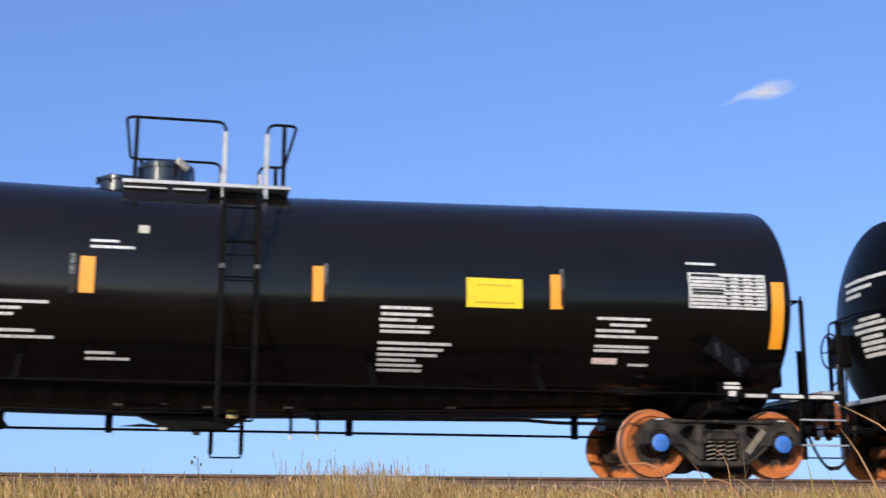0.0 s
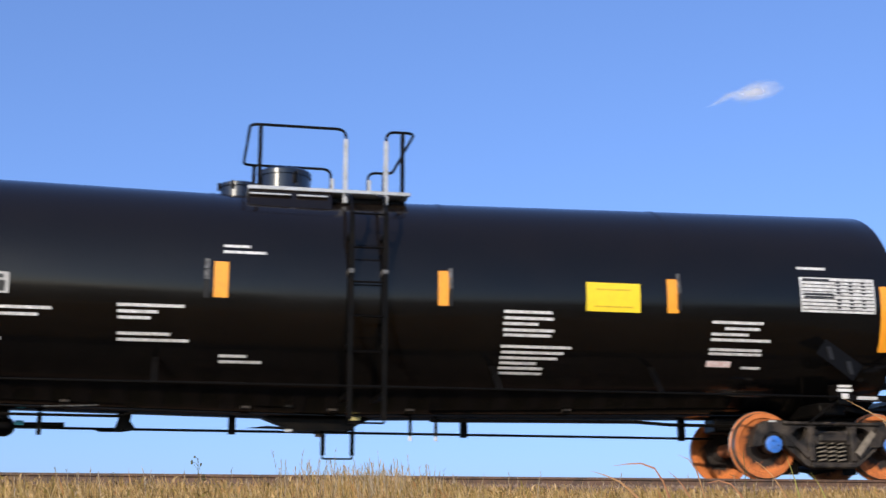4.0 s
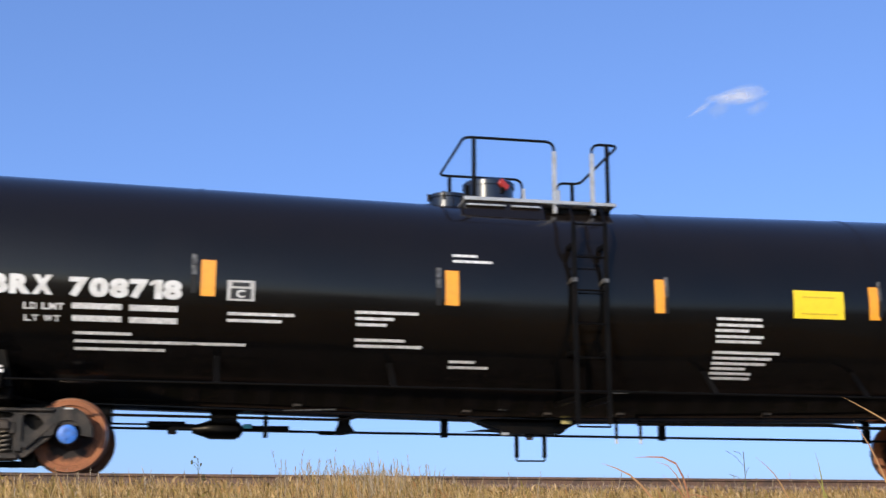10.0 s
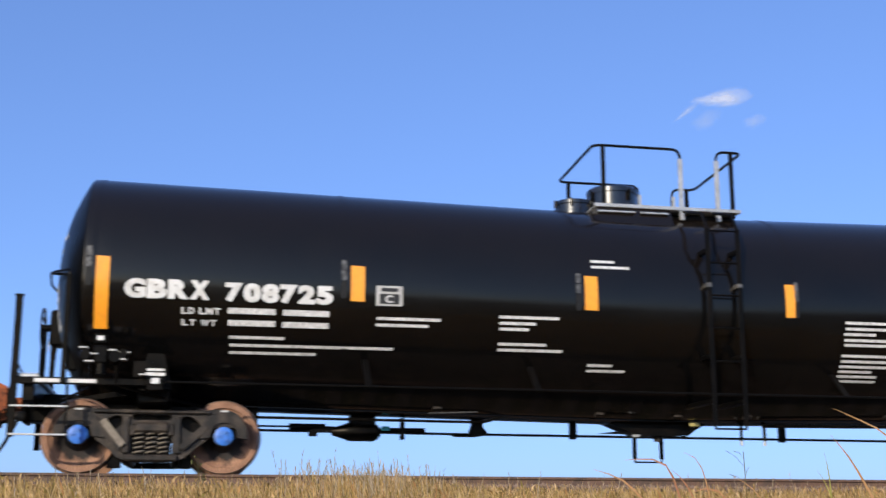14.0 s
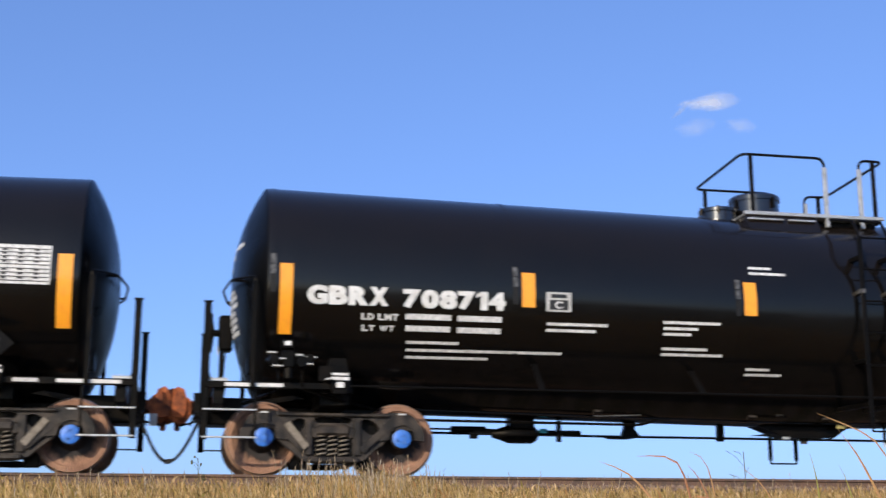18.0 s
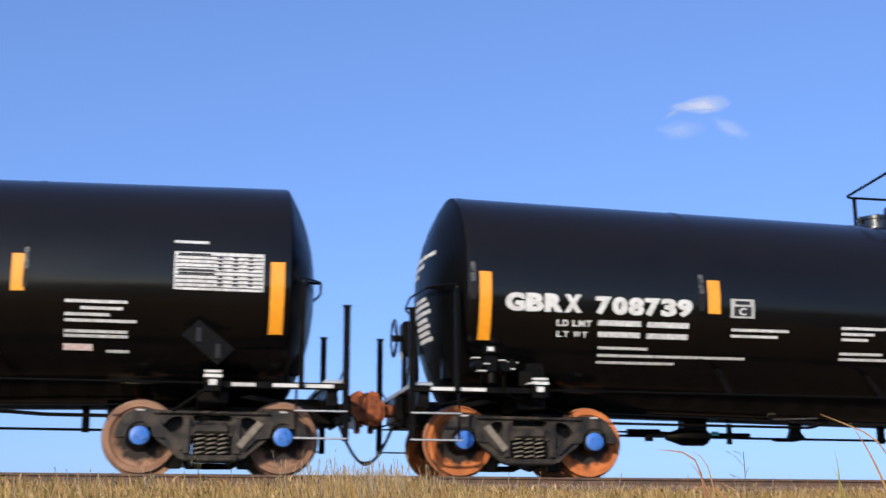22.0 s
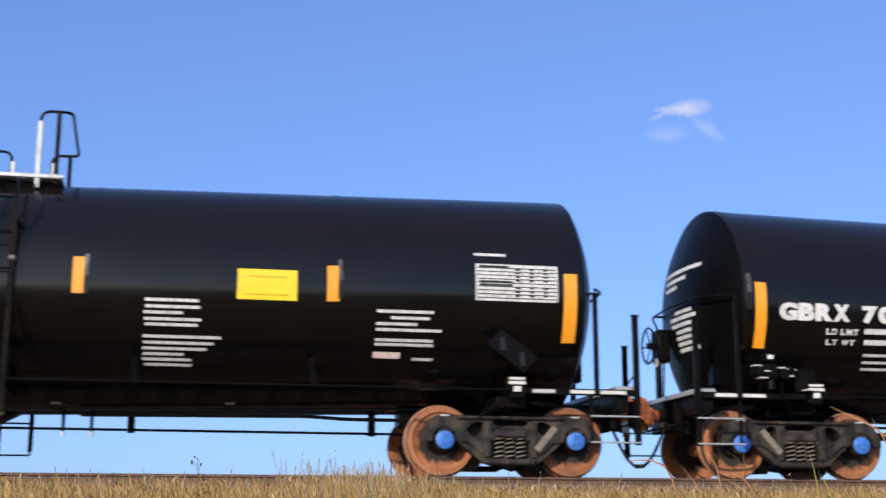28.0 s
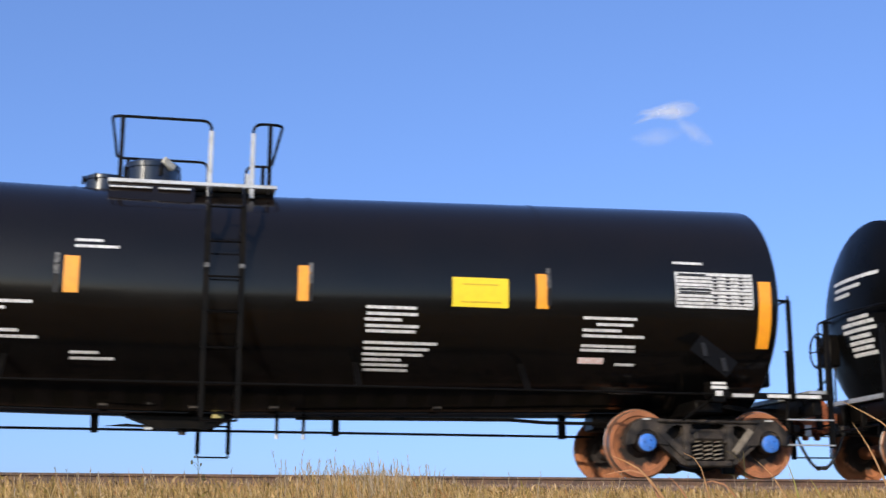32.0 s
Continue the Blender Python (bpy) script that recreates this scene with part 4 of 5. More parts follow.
    for x in (-3.3, -1.0, 0.15, 1.2, 3.4):
        part("jacket_clip", sheet(x - 0.06, x + 0.06, -73, -70.5, 0.03, 0.03), M_FRAME, car)


def markings(car):
    """Reflective strips, stencils, panels and placard holders."""
    for x0, x1, a0, a1 in MARKERS:
        for s in (1, -1):
            part("reflector", sheet(x0, x1, a0, a1, y_side=s), M_ORANGE, car, "orange reflective strip")
    for x0, x1, a in STENCIL:
        part("stencil_bar", sheet(x0, x1, a - 1.8, a - 0.3, flat=True, nx=3), M_STENCIL, car)
    for x0, x1, a in FIGURES:
        part("stencil_bar", sheet(x0, x1, a - 2.9, a, flat=True, nx=2), M_STENCIL, car)
    tagged(part("stencil_letters", lettering("LD LMT", -6.76, -6.27, -19.6, -16.3, bold=0.034), M_WHITE, car), kind="stuff")
    tagged(part("stencil_letters", lettering("LT WT", -6.75, -6.31, -25.3, -22.2, bold=0.034), M_WHITE, car), kind="stuff")
    part("pink_sticker", sheet(5.19, 5.545, -38.8, -35.3, flat=True), M_PINK, car, "faded pink sticker")
    pl = part("warning_panel", sheet(3.41, 4.165, -9.3, 5.8, flat=True, nx=2), M_YELLOW, car, "yellow warning panel with faded print")
    for a, w in ((2.6, 0.24), (-6.3, 0.27)):
        part("print_line", sheet(3.79 - w, 3.79 + w, a - 0.8, a, 0.008, 0.002, flat=True), M_YINK, pl)
    # table of test dates: pale panel with dark lines and entries
    tab = part("data_panel", sheet(6.50, 7.62, -7.7, 11.4, flat=True, nx=4), M_STENCIL, car, "pale stencilled data panel with dark entries")
    ink = bmesh.new()
    for i in range(9):
        a = 9.6 - 1.95 * i
        sheet(6.52, 7.60, a - 0.45, a, 0.008, 0.002, 3, ink, flat=True)
    for a in (10.6, 2.6, 0.9):
        sheet(6.55, 6.95 if a > 3 else 7.0, a - 0.9, a, 0.009, 0.003, 1, ink, flat=True)
    for i in range(8):
        if i != 4:
            for c in range(3):
                sheet(7.04 + 0.19 * c, 7.10 + 0.19 * c, 7.9 - 1.95 * i, 9.0 - 1.95 * i, 0.009, 0.003, 1, ink, flat=True)
    tagged(part("panel_print", ink, M_INK, tab, "fine dark lines and entries"), kind="stuff")
    # framed letter panel
    fr = part("letter_panel", sheet(-4.30, -3.955, -10.8, -0.8, flat=True), M_GREY, car, "square white letter panel")
    part("panel_field", sheet(-4.235, -4.02, -3.6, -1.8, 0.008, 0.002, flat=True), M_INK, fr)
    part("panel_field", sheet(-4.255, -4.0, -9.8, -4.8, 0.008, 0.002, flat=True), M_INK, fr)
    part("panel_letter", lettering("C", -4.19, -4.07, -9.2, -5.4, 0.011), M_WHITE, fr)
    # diamond placard holders, set proud of the tank
    for k in (-1, 1):
        for s in (-1, 1):
            if k < 0 and s < 0:
                continue
            o = Vector((k * 6.955, s * 1.60, 1.545))
            tilt = Matrix.Translation(o) @ Matrix.Rotation(s * radians(20), 4, "X")
            bm = bmesh.new()
            bmesh.ops.create_cube(bm, size=1, matrix=tilt @ Matrix.Rotation(radians(42), 4, "Y") @ Matrix.Diagonal((0.60, 0.012, 0.30, 1)))
            pk = part("placard_holder", bm, M_PLAC, car, "dull black tilted placard holder")
            for dx, dz in ((-0.12, 0.09), (0.12, -0.13)):
                bm = bmesh.new()
                bmesh.ops.create_cube(bm, size=1, matrix=tilt @ Matrix.Translation((dx, s * 0.012, dz)) @ Matrix.Diagonal((0.065, 0.012, 0.2, 1)))
                part("holder_clip", bm, M_PLAC2, pk)
            part("holder_arm", tube([o, (k * 6.95, s * 1.30, 1.5)], 0.02, 6), M_BLACK, pk)
    # stencils on the domed end
    for y0, y1, z0, rise in ((0.55, -0.70, 2.98, 0.0), (0.47, -0.30, 2.86, 0.0), (0.47, -0.03, 2.75, 0.0), (0.23, -0.6, 2.27, 0.0), (0.05, -0.5, 2.36, 0.0), (0.2, -0.64, 2.17, 0.0), (0.02, -0.5, 2.07, 0.0), (0.05, -0.56, 1.98, 0.0), (0.02, -0.52, 1.89, 0.0), (0.0, -0.58, 1.80, 0.0)):
        part("end_stencil", head_bar(-1, y0, y1, z0, z0 + 0.055, rise), M_STENCIL, car)


def build_car():
    car = empty("tank_car")
    part("tank", tank_shell(), [M_TANK, M_HEAD], car, "satin black jacketed tank with domed ends", 0.5)
    for x in SEAMS:
        ring = part("jacket_seam", hoop(x), M_TANK, car)
        # three sheets on the band, coloured to stand in for the seam's reflected glint
        xc, hw = (x - 0.05, 0.032) if x < 0 else (x - 0.03, 0.026)
        for a0, a1, m in ((-8.0, 0.6, M_PLAC2), (1.0, 5.8, M_STEEL_GLINT), (6.3, 11.4, M_STEEL_GLINT)):
            part("seam_clip", sheet(xc - hw, xc + hw, a0, a1, 0.013, 0.01), m, ring)
    markings(car)
    top_platform(car)
    ladder(car, -1)
    ladder(car, 1)
    for k in (-1, 1):
        truck(car, k * TRUCK)
        car_end(car, k)
    brake_gear(car)
    underbody(car)
    return car


def ground_z(x, y):
    """Ballast crown, shoulder, grassy slope and the low prairie beyond."""
    d = abs(y)
    pts = ((0, -0.225), (1.45, -0.23), (1.8, -0.27), (2.7, -0.50), (3.6, -0.60), (5.0, -0.72), (7.0, -0.98), (11.0, -1.45), (16.0, -1.72), (60, -1.9), (6000, -2.2))
    for (d0, z0), (d1, z1) in zip(pts, pts[1:]):
        if d <= d1:
            z = z0 + (z1 - z0) * (d - d0) / (d1 - d0)
            break
    return z


def build_ground():
    xs = [-4000, -1200, -400] + [-320 + 20 * i for i in range(14)] + [-36 + 1.0 * i for i in range(73)] + [60 + 20 * i for i in range(15)] + [500, 1500, 4000]
    ys = [-4000, -800, -200, -60, -30] + [-20 + 0.5 * i for i in range(81)] + [30, 60, 200, 800, 4000]
    bm = bmesh.new()
    grid = [[bm.verts.new((x, y, ground_z(x, y) + (0.05 * noise.noise((x * 0.5, y * 0.5, 0)) if 1.9 < abs(y) < 30 else 0))) for y in ys] for x in xs]
    for g0, g1 in zip(grid, grid[1:]):
        for j in range(len(ys) - 1):
            bm.faces.new((g0[j], g1[j], g1[j + 1], g0[j + 1]))
    ob = part("ground", bm, M_SOIL, None, "", 3)
    return tagged(ob, "dry grassy prairie ground with a low railway bank", "ground", "", "structure")


def build_track():
    prof = [(-0.07, -0.172), (0.07, -0.172), (0.07, -0.16), (0.012, -0.14), (0.012, -0.045), (0.037, -0.03), (0.037, -0.004), (0.03, 0.0), (-0.03, 0.0), (-0.037, -0.004), (-0.037, -0.03), (-0.012, -0.045), (-0.012, -0.14), (-0.07, -0.16)]
    for s in (-1, 1):
        bm = bmesh.new()
        ends = [[bm.verts.new((x, s * 0.755 + a, z + RAIL_Z)) for a, z in prof] for x in (-420, 420)]
        n = len(prof)
        for i in range(n):
            bm.faces.new((ends[0][i], ends[0][(i + 1) % n], ends[1][(i + 1) % n], ends[1][i]))
        bmesh.ops.recalc_face_normals(bm, faces=bm.faces)
        ob = part("rail", bm, M_RAIL, None, "", 0.5)
        tagged(ob, "rusty steel railway rail on wooden ties", "rail", "running rails", "structure")


def blades(name, rows, mat, seed=1, segs=3):
    """Grass as one mesh: rows of (x, y, z, height, width, lean x, lean y, droop)."""
    rng = random.Random(seed)
    verts, faces = [], []
    for x, y, z, h, w, lx, ly, droop in rows:
        a = rng.uniform(0, math.pi)
        cx, cy = math.cos(a) * w / 2, math.sin(a) * w / 2 * 0.6
        n = len(verts)
        for i in range(segs):
            t = i / segs
            k = 1 - 0.75 * t * t
            ox, oy, oz = lx * t * t, ly * t * t, h * t * (1 - droop * t * t)
            verts.append((x + ox - cx * k, y + oy - cy * k, z + oz))
            verts.append((x + ox + cx * k, y + oy + cy * k, z + oz))
        verts.append((x + lx, y + ly, z + h * (1 - droop)))
        for i in range(segs - 1):
            faces.append((n + 2 * i, n + 2 * i + 1, n + 2 * i + 3, n + 2 * i + 2))
        faces.append((n + 2 * segs - 2, n + 2 * segs - 1, n + 2 * segs))
    me = bpy.data.meshes.new(name)
    me.from_pydata(verts, [], faces)
    me.materials.append(mat)
    return new(name, me)


def bump(v, c, w):
    return math.exp(-((v - c) / w) ** 2)


def build_grass():
    """Dry grass on the bank: a dense stand that the camera looks over, thinner beyond."""
    rng = random.Random(7)
    rows = []
    for _ in range(70000):
        y = -2.75 - 9.0 * rng.random() ** 1.25
        x = rng.uniform(-4.5, 12.5)
        d = y - CAM_Y
        bear = math.degrees(math.atan2(x, d))
        # height of the stand, as the angle above the eye that its tips reach
        tip = 2.2 + 0.68 * bump(bear, 8.0, 3.3) + 0.12 * bump(bear, -4, 7) - 0.14 * bump(bear, 22, 9)
        tip += 0.30 * noise.noise((x * 1.7, y * 1.7, 3.0)) + 0.26 * noise.noise((x * 6, y * 6, 1.0))
        z = ground_z(x, y) - 0.03
        h = CAM_Z + d * math.tan(radians(tip)) - z
        h *= 0.62 + 0.42 * rng.random()
        h = max(0.08, min(h, 0.8))
        rows.append((x, y, z, h, rng.uniform(0.008, 0.021), rng.gauss(-0.03, 0.09), rng.gauss(0, 0.07), rng.uniform(0, 0.3)))
    for _ in range(11000):
        y = -3.0 - 7.0 * rng.random()
        x = rng.uniform(-4.0, 11.0)
        g = noise.noise((x * 2.6, y * 2.6, 9.0))
        if g < -0.1:
            continue
        d = y - CAM_Y
        bear = math.degrees(math.atan2(x, d))
        z = ground_z(x, y) - 0.03
        tip = 2.2 + 0.6 * bump(bear, 8.0, 3.3) + 0.35 * g
        h = max(0.1, min(0.85, (CAM_Z + d * math.tan(radians(tip)) - z) * rng.uniform(0.75, 1.08)))
        rows.append((x, y, z, h, rng.uniform(0.012, 0.026), rng.gauss(-0.05, 0.16), rng.gauss(0, 0.07), rng.uniform(0.05, 0.45)))
    # short curled leaves at all heights of the stand
    for i in range(60000):
        x, y, z, h, w, lx, ly, droop = rows[rng.randrange(70000)]
        t = rng.uniform(0.25, 0.86)
        rows.append((x + lx * t * t, y + ly * t * t, z + h * t * 0.95, rng.gauss(0.03, 0.05), rng.uniform(0.012, 0.028), rng.gauss(-0.02, 0.05), rng.gauss(-0.02, 0.04), rng.uniform(0.2, 0.8)))
    tagged(blades("grass", rows, M_GRASS, 2), "dense stand of dry yellow prairie grass", "grass", "", "stuff")
    rows = []
    for i in range(40000):
        x, y = rng.uniform(-60, 70), rng.choice((-1, 1)) * (3.0 + 30 * rng.random() ** 1.6)
        if i > 26000:
            x, y = rng.uniform(-9, 16), rng.uniform(-26, -11)
        if -4.5 < x < 12.5 and -11 < y < 0 or math.hypot(x, y - CAM_Y) < 0.8:
            continue
        rows.append((x, y, ground_z(x, y) - 0.03, rng.uniform(0.15, 0.4), rng.uniform(0.012, 0.03), rng.gauss(-0.05, 0.1), rng.gauss(0, 0.07), rng.uniform(0, 0.3)))
    tagged(blades("sparse_grass", rows, M_GRASS, 3), "thin dry prairie grass beside the line", "grass", "", "stuff")
    # taller stems with feathery seed heads
    stems, heads = [], []
    for i in range(170):
        c = rng.random()
        bear = rng.choice((4.6, 5.6, 6.4, 7.0, 7.6, 8.2, 8.8, 9.4, 10.6)) + rng.gauss(0, 0.3) if c < 0.72 else rng.uniform(-7, 28)
        d = rng.uniform(9.5, 13.5)
        x, y = d * math.tan(radians(bear)), CAM_Y + d
        tip = rng.uniform(2.15, 3.0) + (0.45 if rng.random() < 0.12 else 0) if c < 0.72 else rng.uniform(2.1, 2.5)
        z = ground_z(x, y) - 0.03
        h = CAM_Z + d * math.tan(radians(tip)) - z
        lx, ly = rng.gauss(-0.01, 0.075), rng.gauss(0, 0.03)
        stems.append((x, y, z, h, rng.uniform(0.006, 0.012), lx, ly, 0.0))
        for j in range(9):
            t = 0.80 + 0.2 * j / 8
            heads.append((x + lx * t * t, y + ly * t * t, z + h * t, rng.uniform(0.02, 0.05), 0.007, rng.gauss(0, 0.012), rng.gauss(0, 0.012), 0.0))
    tagged(blades("seed_stems", stems, M_SEED, 4), "tall thin stems of seeding grass", "grass", "", "stuff")
    tagged(blades("seed_heads", heads, M_SEED, 5, 2), "pale feathery grass seed heads", "grass", "", "stuff")


def stalk(name, foot, lean, tip, tip_turn, width, mat, label):
    """One long grass blade, its foot at the origin: a leaning lower length, then a tip bent over towards -x."""
    bm = bmesh.new()
    n = 18
    prev = None
    p, length = Vector((0, 0, 0)), foot + tip
    for i in range(n + 1):
        t = i / n
        k = 1 / (1 + math.exp(-(t * length - foot) / 0.035))
        a = radians(lean * (0.75 + 0.5 * t) + (tip_turn - lean) * k)
        w = width * min(1.0, 0.5 + t) * (1 - max(0.0, (t - 0.7) / 0.3) ** 2) + 0.0012
        side = Vector((math.cos(a) * 0.75, 0.4, math.sin(a) * 0.75)) * w / 2
        fold = Vector((0, -0.25 * w, 0.1 * w))
        row = [bm.verts.new(p - side), bm.verts.new(p + fold), bm.verts.new(p + side)]
        if prev:
            for j in range(2):
                bm.faces.new((prev[j], prev[j + 1], row[j + 1], row[j]))
        prev = row
        p = p + Vector((-math.sin(a), 0.0, math.cos(a))) * length / n
    ob = part(name, bm, mat, None, "", 3)
    return tagged(ob, label, "grass stalk", "long stalks in the foreground")


def build_stalks():
    """Long straw blades that stand nearer to the camera and sway in the draught of the train."""
    made = []
    # bearing where the blade rises over the near grass, distance, lean, height of the bend, tip and its turn, width
    for bear, d, lean, rise, tip, turn, width, mat, label in (
        (30.4, 6.2, 21, 0.20, 0.20, 32, 0.017, M_STRAW, "long orange straw blade leaning in the wind"),
        (27.6, 6.0, 5, 0.10, 0.12, 16, 0.012, M_STRAWG, "upright yellow-green grass blade"),
        (28.3, 6.4, 16, 0.06, 0.09, 34, 0.012, M_STRAWG, "short yellow-green grass blade with a straw tip"),
        (21.8, 6.2, 14, 0.14, 0.25, 92, 0.012, M_STRAWR, "red-brown grass blade with its tip bent over"),
        (23.1, 6.6, 10, 0.18, 0.11, 80, 0.010, M_STRAW, "thin straw blade with its tip bent over"),
        (20.0, 6.0, 38, 0.02, 0.2, 68, 0.013, M_STRAW, "low pale straw blade bent over"),
        (31.6, 6.8, 26, 0.30, 0.42, 62, 0.012, M_STRAW, "long thin straw blade arching in the wind"),
        (24.0, 6.3, 30, 0.03, 0.15, 105, 0.012, M_STRAWR, "low red-brown grass blade bent over"),
        (25.6, 6.9, 30, 0.05, 0.16, 55, 0.009, M_STRAW, "thin straw blade leaning in the wind"),
        (22.6, 7.2, 22, 0.08, 0.12, 48, 0.012, M_STRAWR, "short red-brown grass blade leaning over"),
    ):
        x, y = d * math.tan(radians(bear)), CAM_Y + d
        z = ground_z(x, y) - 0.03
        low = CAM_Z + 0.024 * d / math.cos(radians(bear))
        x += math.tan(radians(lean * 0.9)) * (low - z)
        ob = stalk("grass_stalk", (low - z + rise) / math.cos(radians(lean)), lean, tip, turn, width * 1.5, mat, label)
        m = pose(x, y, z)
        ob.matrix_basis = m
        made.append((ob, m, bear))
    return made


def build_weeds():
    """Two thin weeds that stand up against the sky."""
    rng = random.Random(11)
    for bear, d, tip, pods in ((0.45, 12.2, 3.02, True), (24.5, 9.0, 3.6, False)):
        x, y = d * math.tan(radians(bear)), CAM_Y + d
        z = ground_z(x, y) - 0.03
        h = CAM_Z + d * math.tan(radians(tip)) - z
        w = empty("weed", pose(x, y, z))
        tagged(w, "thin dry weed with small round pods" if pods else "thin bare branching weed twig", "weed")
        part("stem", tube([(0, 0, 0), (0.015, 0, h * 0.5), (0.0, 0, h)], 0.0028, 5), M_WEED, w)
        for i in range(7):
            t = 0.62 + 0.36 * i / 6
            e = Vector((rng.choice((-1, 1)) * rng.uniform(0.04, 0.16) * (0.5 if pods else 1), rng.uniform(-0.03, 0.03), h * t + rng.uniform(0.02, 0.09)))
            tw = part("twig", tube([(0.008, 0, h * t * 0.96), tuple((Vector((0.008, 0, h * t)) + e) / 2), tuple(e)], 0.0018, 4), M_WEED, w)
            if pods:
                bm = bmesh.new()
                bmesh.ops.create_icosphere(bm, subdivisions=1, radius=0.011, matrix=Matrix.Translation(e) @ Matrix.Diagonal((1, 1, 1.4, 1)))
                part("pod", bm, M_WEED, tw)


def build_bed():
    """Wooden ties, and the broken stone of the ballast shoulder."""
    bed = tagged(empty("track_bed"), "wooden ties in brown broken stone", "track bed", "", "structure")
    tie = None
    for i in range(120):
        x = -24 + 0.5 * i
        bm = box(-0.11, 0.11, -1.3, 1.3, -0.375, -0.213, 0.012) if tie is None else None
        if tie is None:
            tie = part("tie", bm, M_TIE, bed)
            tie.matrix_basis = pose(x, 0, 0)
        else:
            o = new("tie", tie.data)
            o.parent = bed
            o.matrix_basis = pose(x, 0.02 * math.sin(i * 7.3), 0, 0, 0, 0.6 * math.sin(i * 3.1))
    rng = random.Random(5)
    verts, faces = [], []
    base = [(1, 0, 0), (-1, 0, 0), (0, 1, 0), (0, -1, 0), (0, 0, 1), (0, 0, -1)]
    tri = [(0, 2, 4), (2, 1, 4), (1, 3, 4), (3, 0, 4), (2, 0, 5), (1, 2, 5), (3, 1, 5), (0, 3, 5)]
    for _ in range(16000):
        near = rng.random() < 0.75
        x = rng.uniform(-5, 14) if near else rng.uniform(-50, 70)
        y = -rng.uniform(1.0, 2.6) if rng.random() < 0.8 else rng.uniform(-1.0, 2.9)
        s = rng.uniform(0.018, 0.04)
        z = ground_z(x, y) + rng.uniform(0.0, 0.03) + (0.03 if abs(y) > 1.3 else 0)
        n = len(verts)
        ax, ay, az = (s * rng.uniform(0.6, 1.2) for _ in range(3))
        c, q = math.cos(rng.uniform(0, 6)), 0
        q = math.sqrt(1 - c * c)
        for bx, by, bz in base:
            jx, jy = bx * ax + rng.uniform(-0.3, 0.3) * s, by * ay + rng.uniform(-0.3, 0.3) * s
            verts.append((x + jx * c - jy * q, y + jx * q + jy * c, z + bz * az + rng.uniform(-0.2, 0.2) * s))
        faces += [tuple(n + k for k in f) for f in tri]
    me = bpy.data.meshes.new("ballast")
    me.from_pydata(verts, [], faces)
    me.materials.append(M_STONE)
    tagged(new("ballast", me), "brown broken ballast stones on the shoulder", "ballast", "", "stuff")


def far_point(az, el, dist=2600):
    a, e = radians(az), radians(el)
    return Vector((math.sin(a) * math.cos(e), math.cos(a) * math.cos(e), math.sin(e))) * dist + Vector((0, CAM_Y, CAM_Z))


def cloud_material(name, density, grain):
    m = bpy.data.materials.new(name)
    m.use_nodes = True
    n, link = m.node_tree.nodes, m.node_tree.links.new
    tc = n.new("ShaderNodeTexCoord")
    mp = n.new("ShaderNodeMapping")
    mp.inputs["Location"].default_value = (-1, -1, 0)
    mp.inputs["Scale"].default_value = (2, 2, 0)
    link(tc.outputs["UV"], mp.inputs[0])
    noise_tex = n.new("ShaderNodeTexNoise")
    noise_tex.inputs["Scale"].default_value = grain
    noise_tex.inputs["Detail"].default_value = 7
    noise_tex.inputs["Roughness"].default_value = 0.62
    noise_tex.inputs["Distortion"].default_value = 0.6
    link(mp.outputs[0], noise_tex.inputs["Vector"])
    ln = n.new("ShaderNodeVectorMath")
    ln.operation = "LENGTH"
    link(mp.outputs[0], ln.inputs[0])
    # the edge frays where the noise is low
    fall = n.new("ShaderNodeMapRange")
    fall.inputs[1].default_value, fall.inputs[2].default_value = 0.1, 1.0
    fall.inputs[3].default_value, fall.inputs[4].default_value = 0.5, -0.85
    link(ln.outputs["Value"], fall.inputs[0])
    add = n.new("ShaderNodeMath")
    add.operation = "ADD"
    link(fall.outputs[0], add.inputs[0])
    strong = n.new("ShaderNodeMath")
    strong.operation = "MULTIPLY"
    strong.inputs[1].default_value = 1.25
    link(noise_tex.outputs[0], strong.inputs[0])
    link(strong.outputs[0], add.inputs[1])
    cut = n.new("ShaderNodeMapRange")
    cut.inputs[1].default_value, cut.inputs[2].default_value = 0.22, 1.3
    cut.inputs[4].default_value = density
    link(add.outputs[0], cut.inputs[0])
    b = n["Principled BSDF"]
    b.inputs["Base Color"].default_value = (0.5, 0.48, 0.44, 1)
    b.inputs["Roughness"].default_value = 1.0
    b.inputs["Specular IOR Level"].default_value = 0.0
    link(cut.outputs[0], b.inputs["Alpha"])
    return m


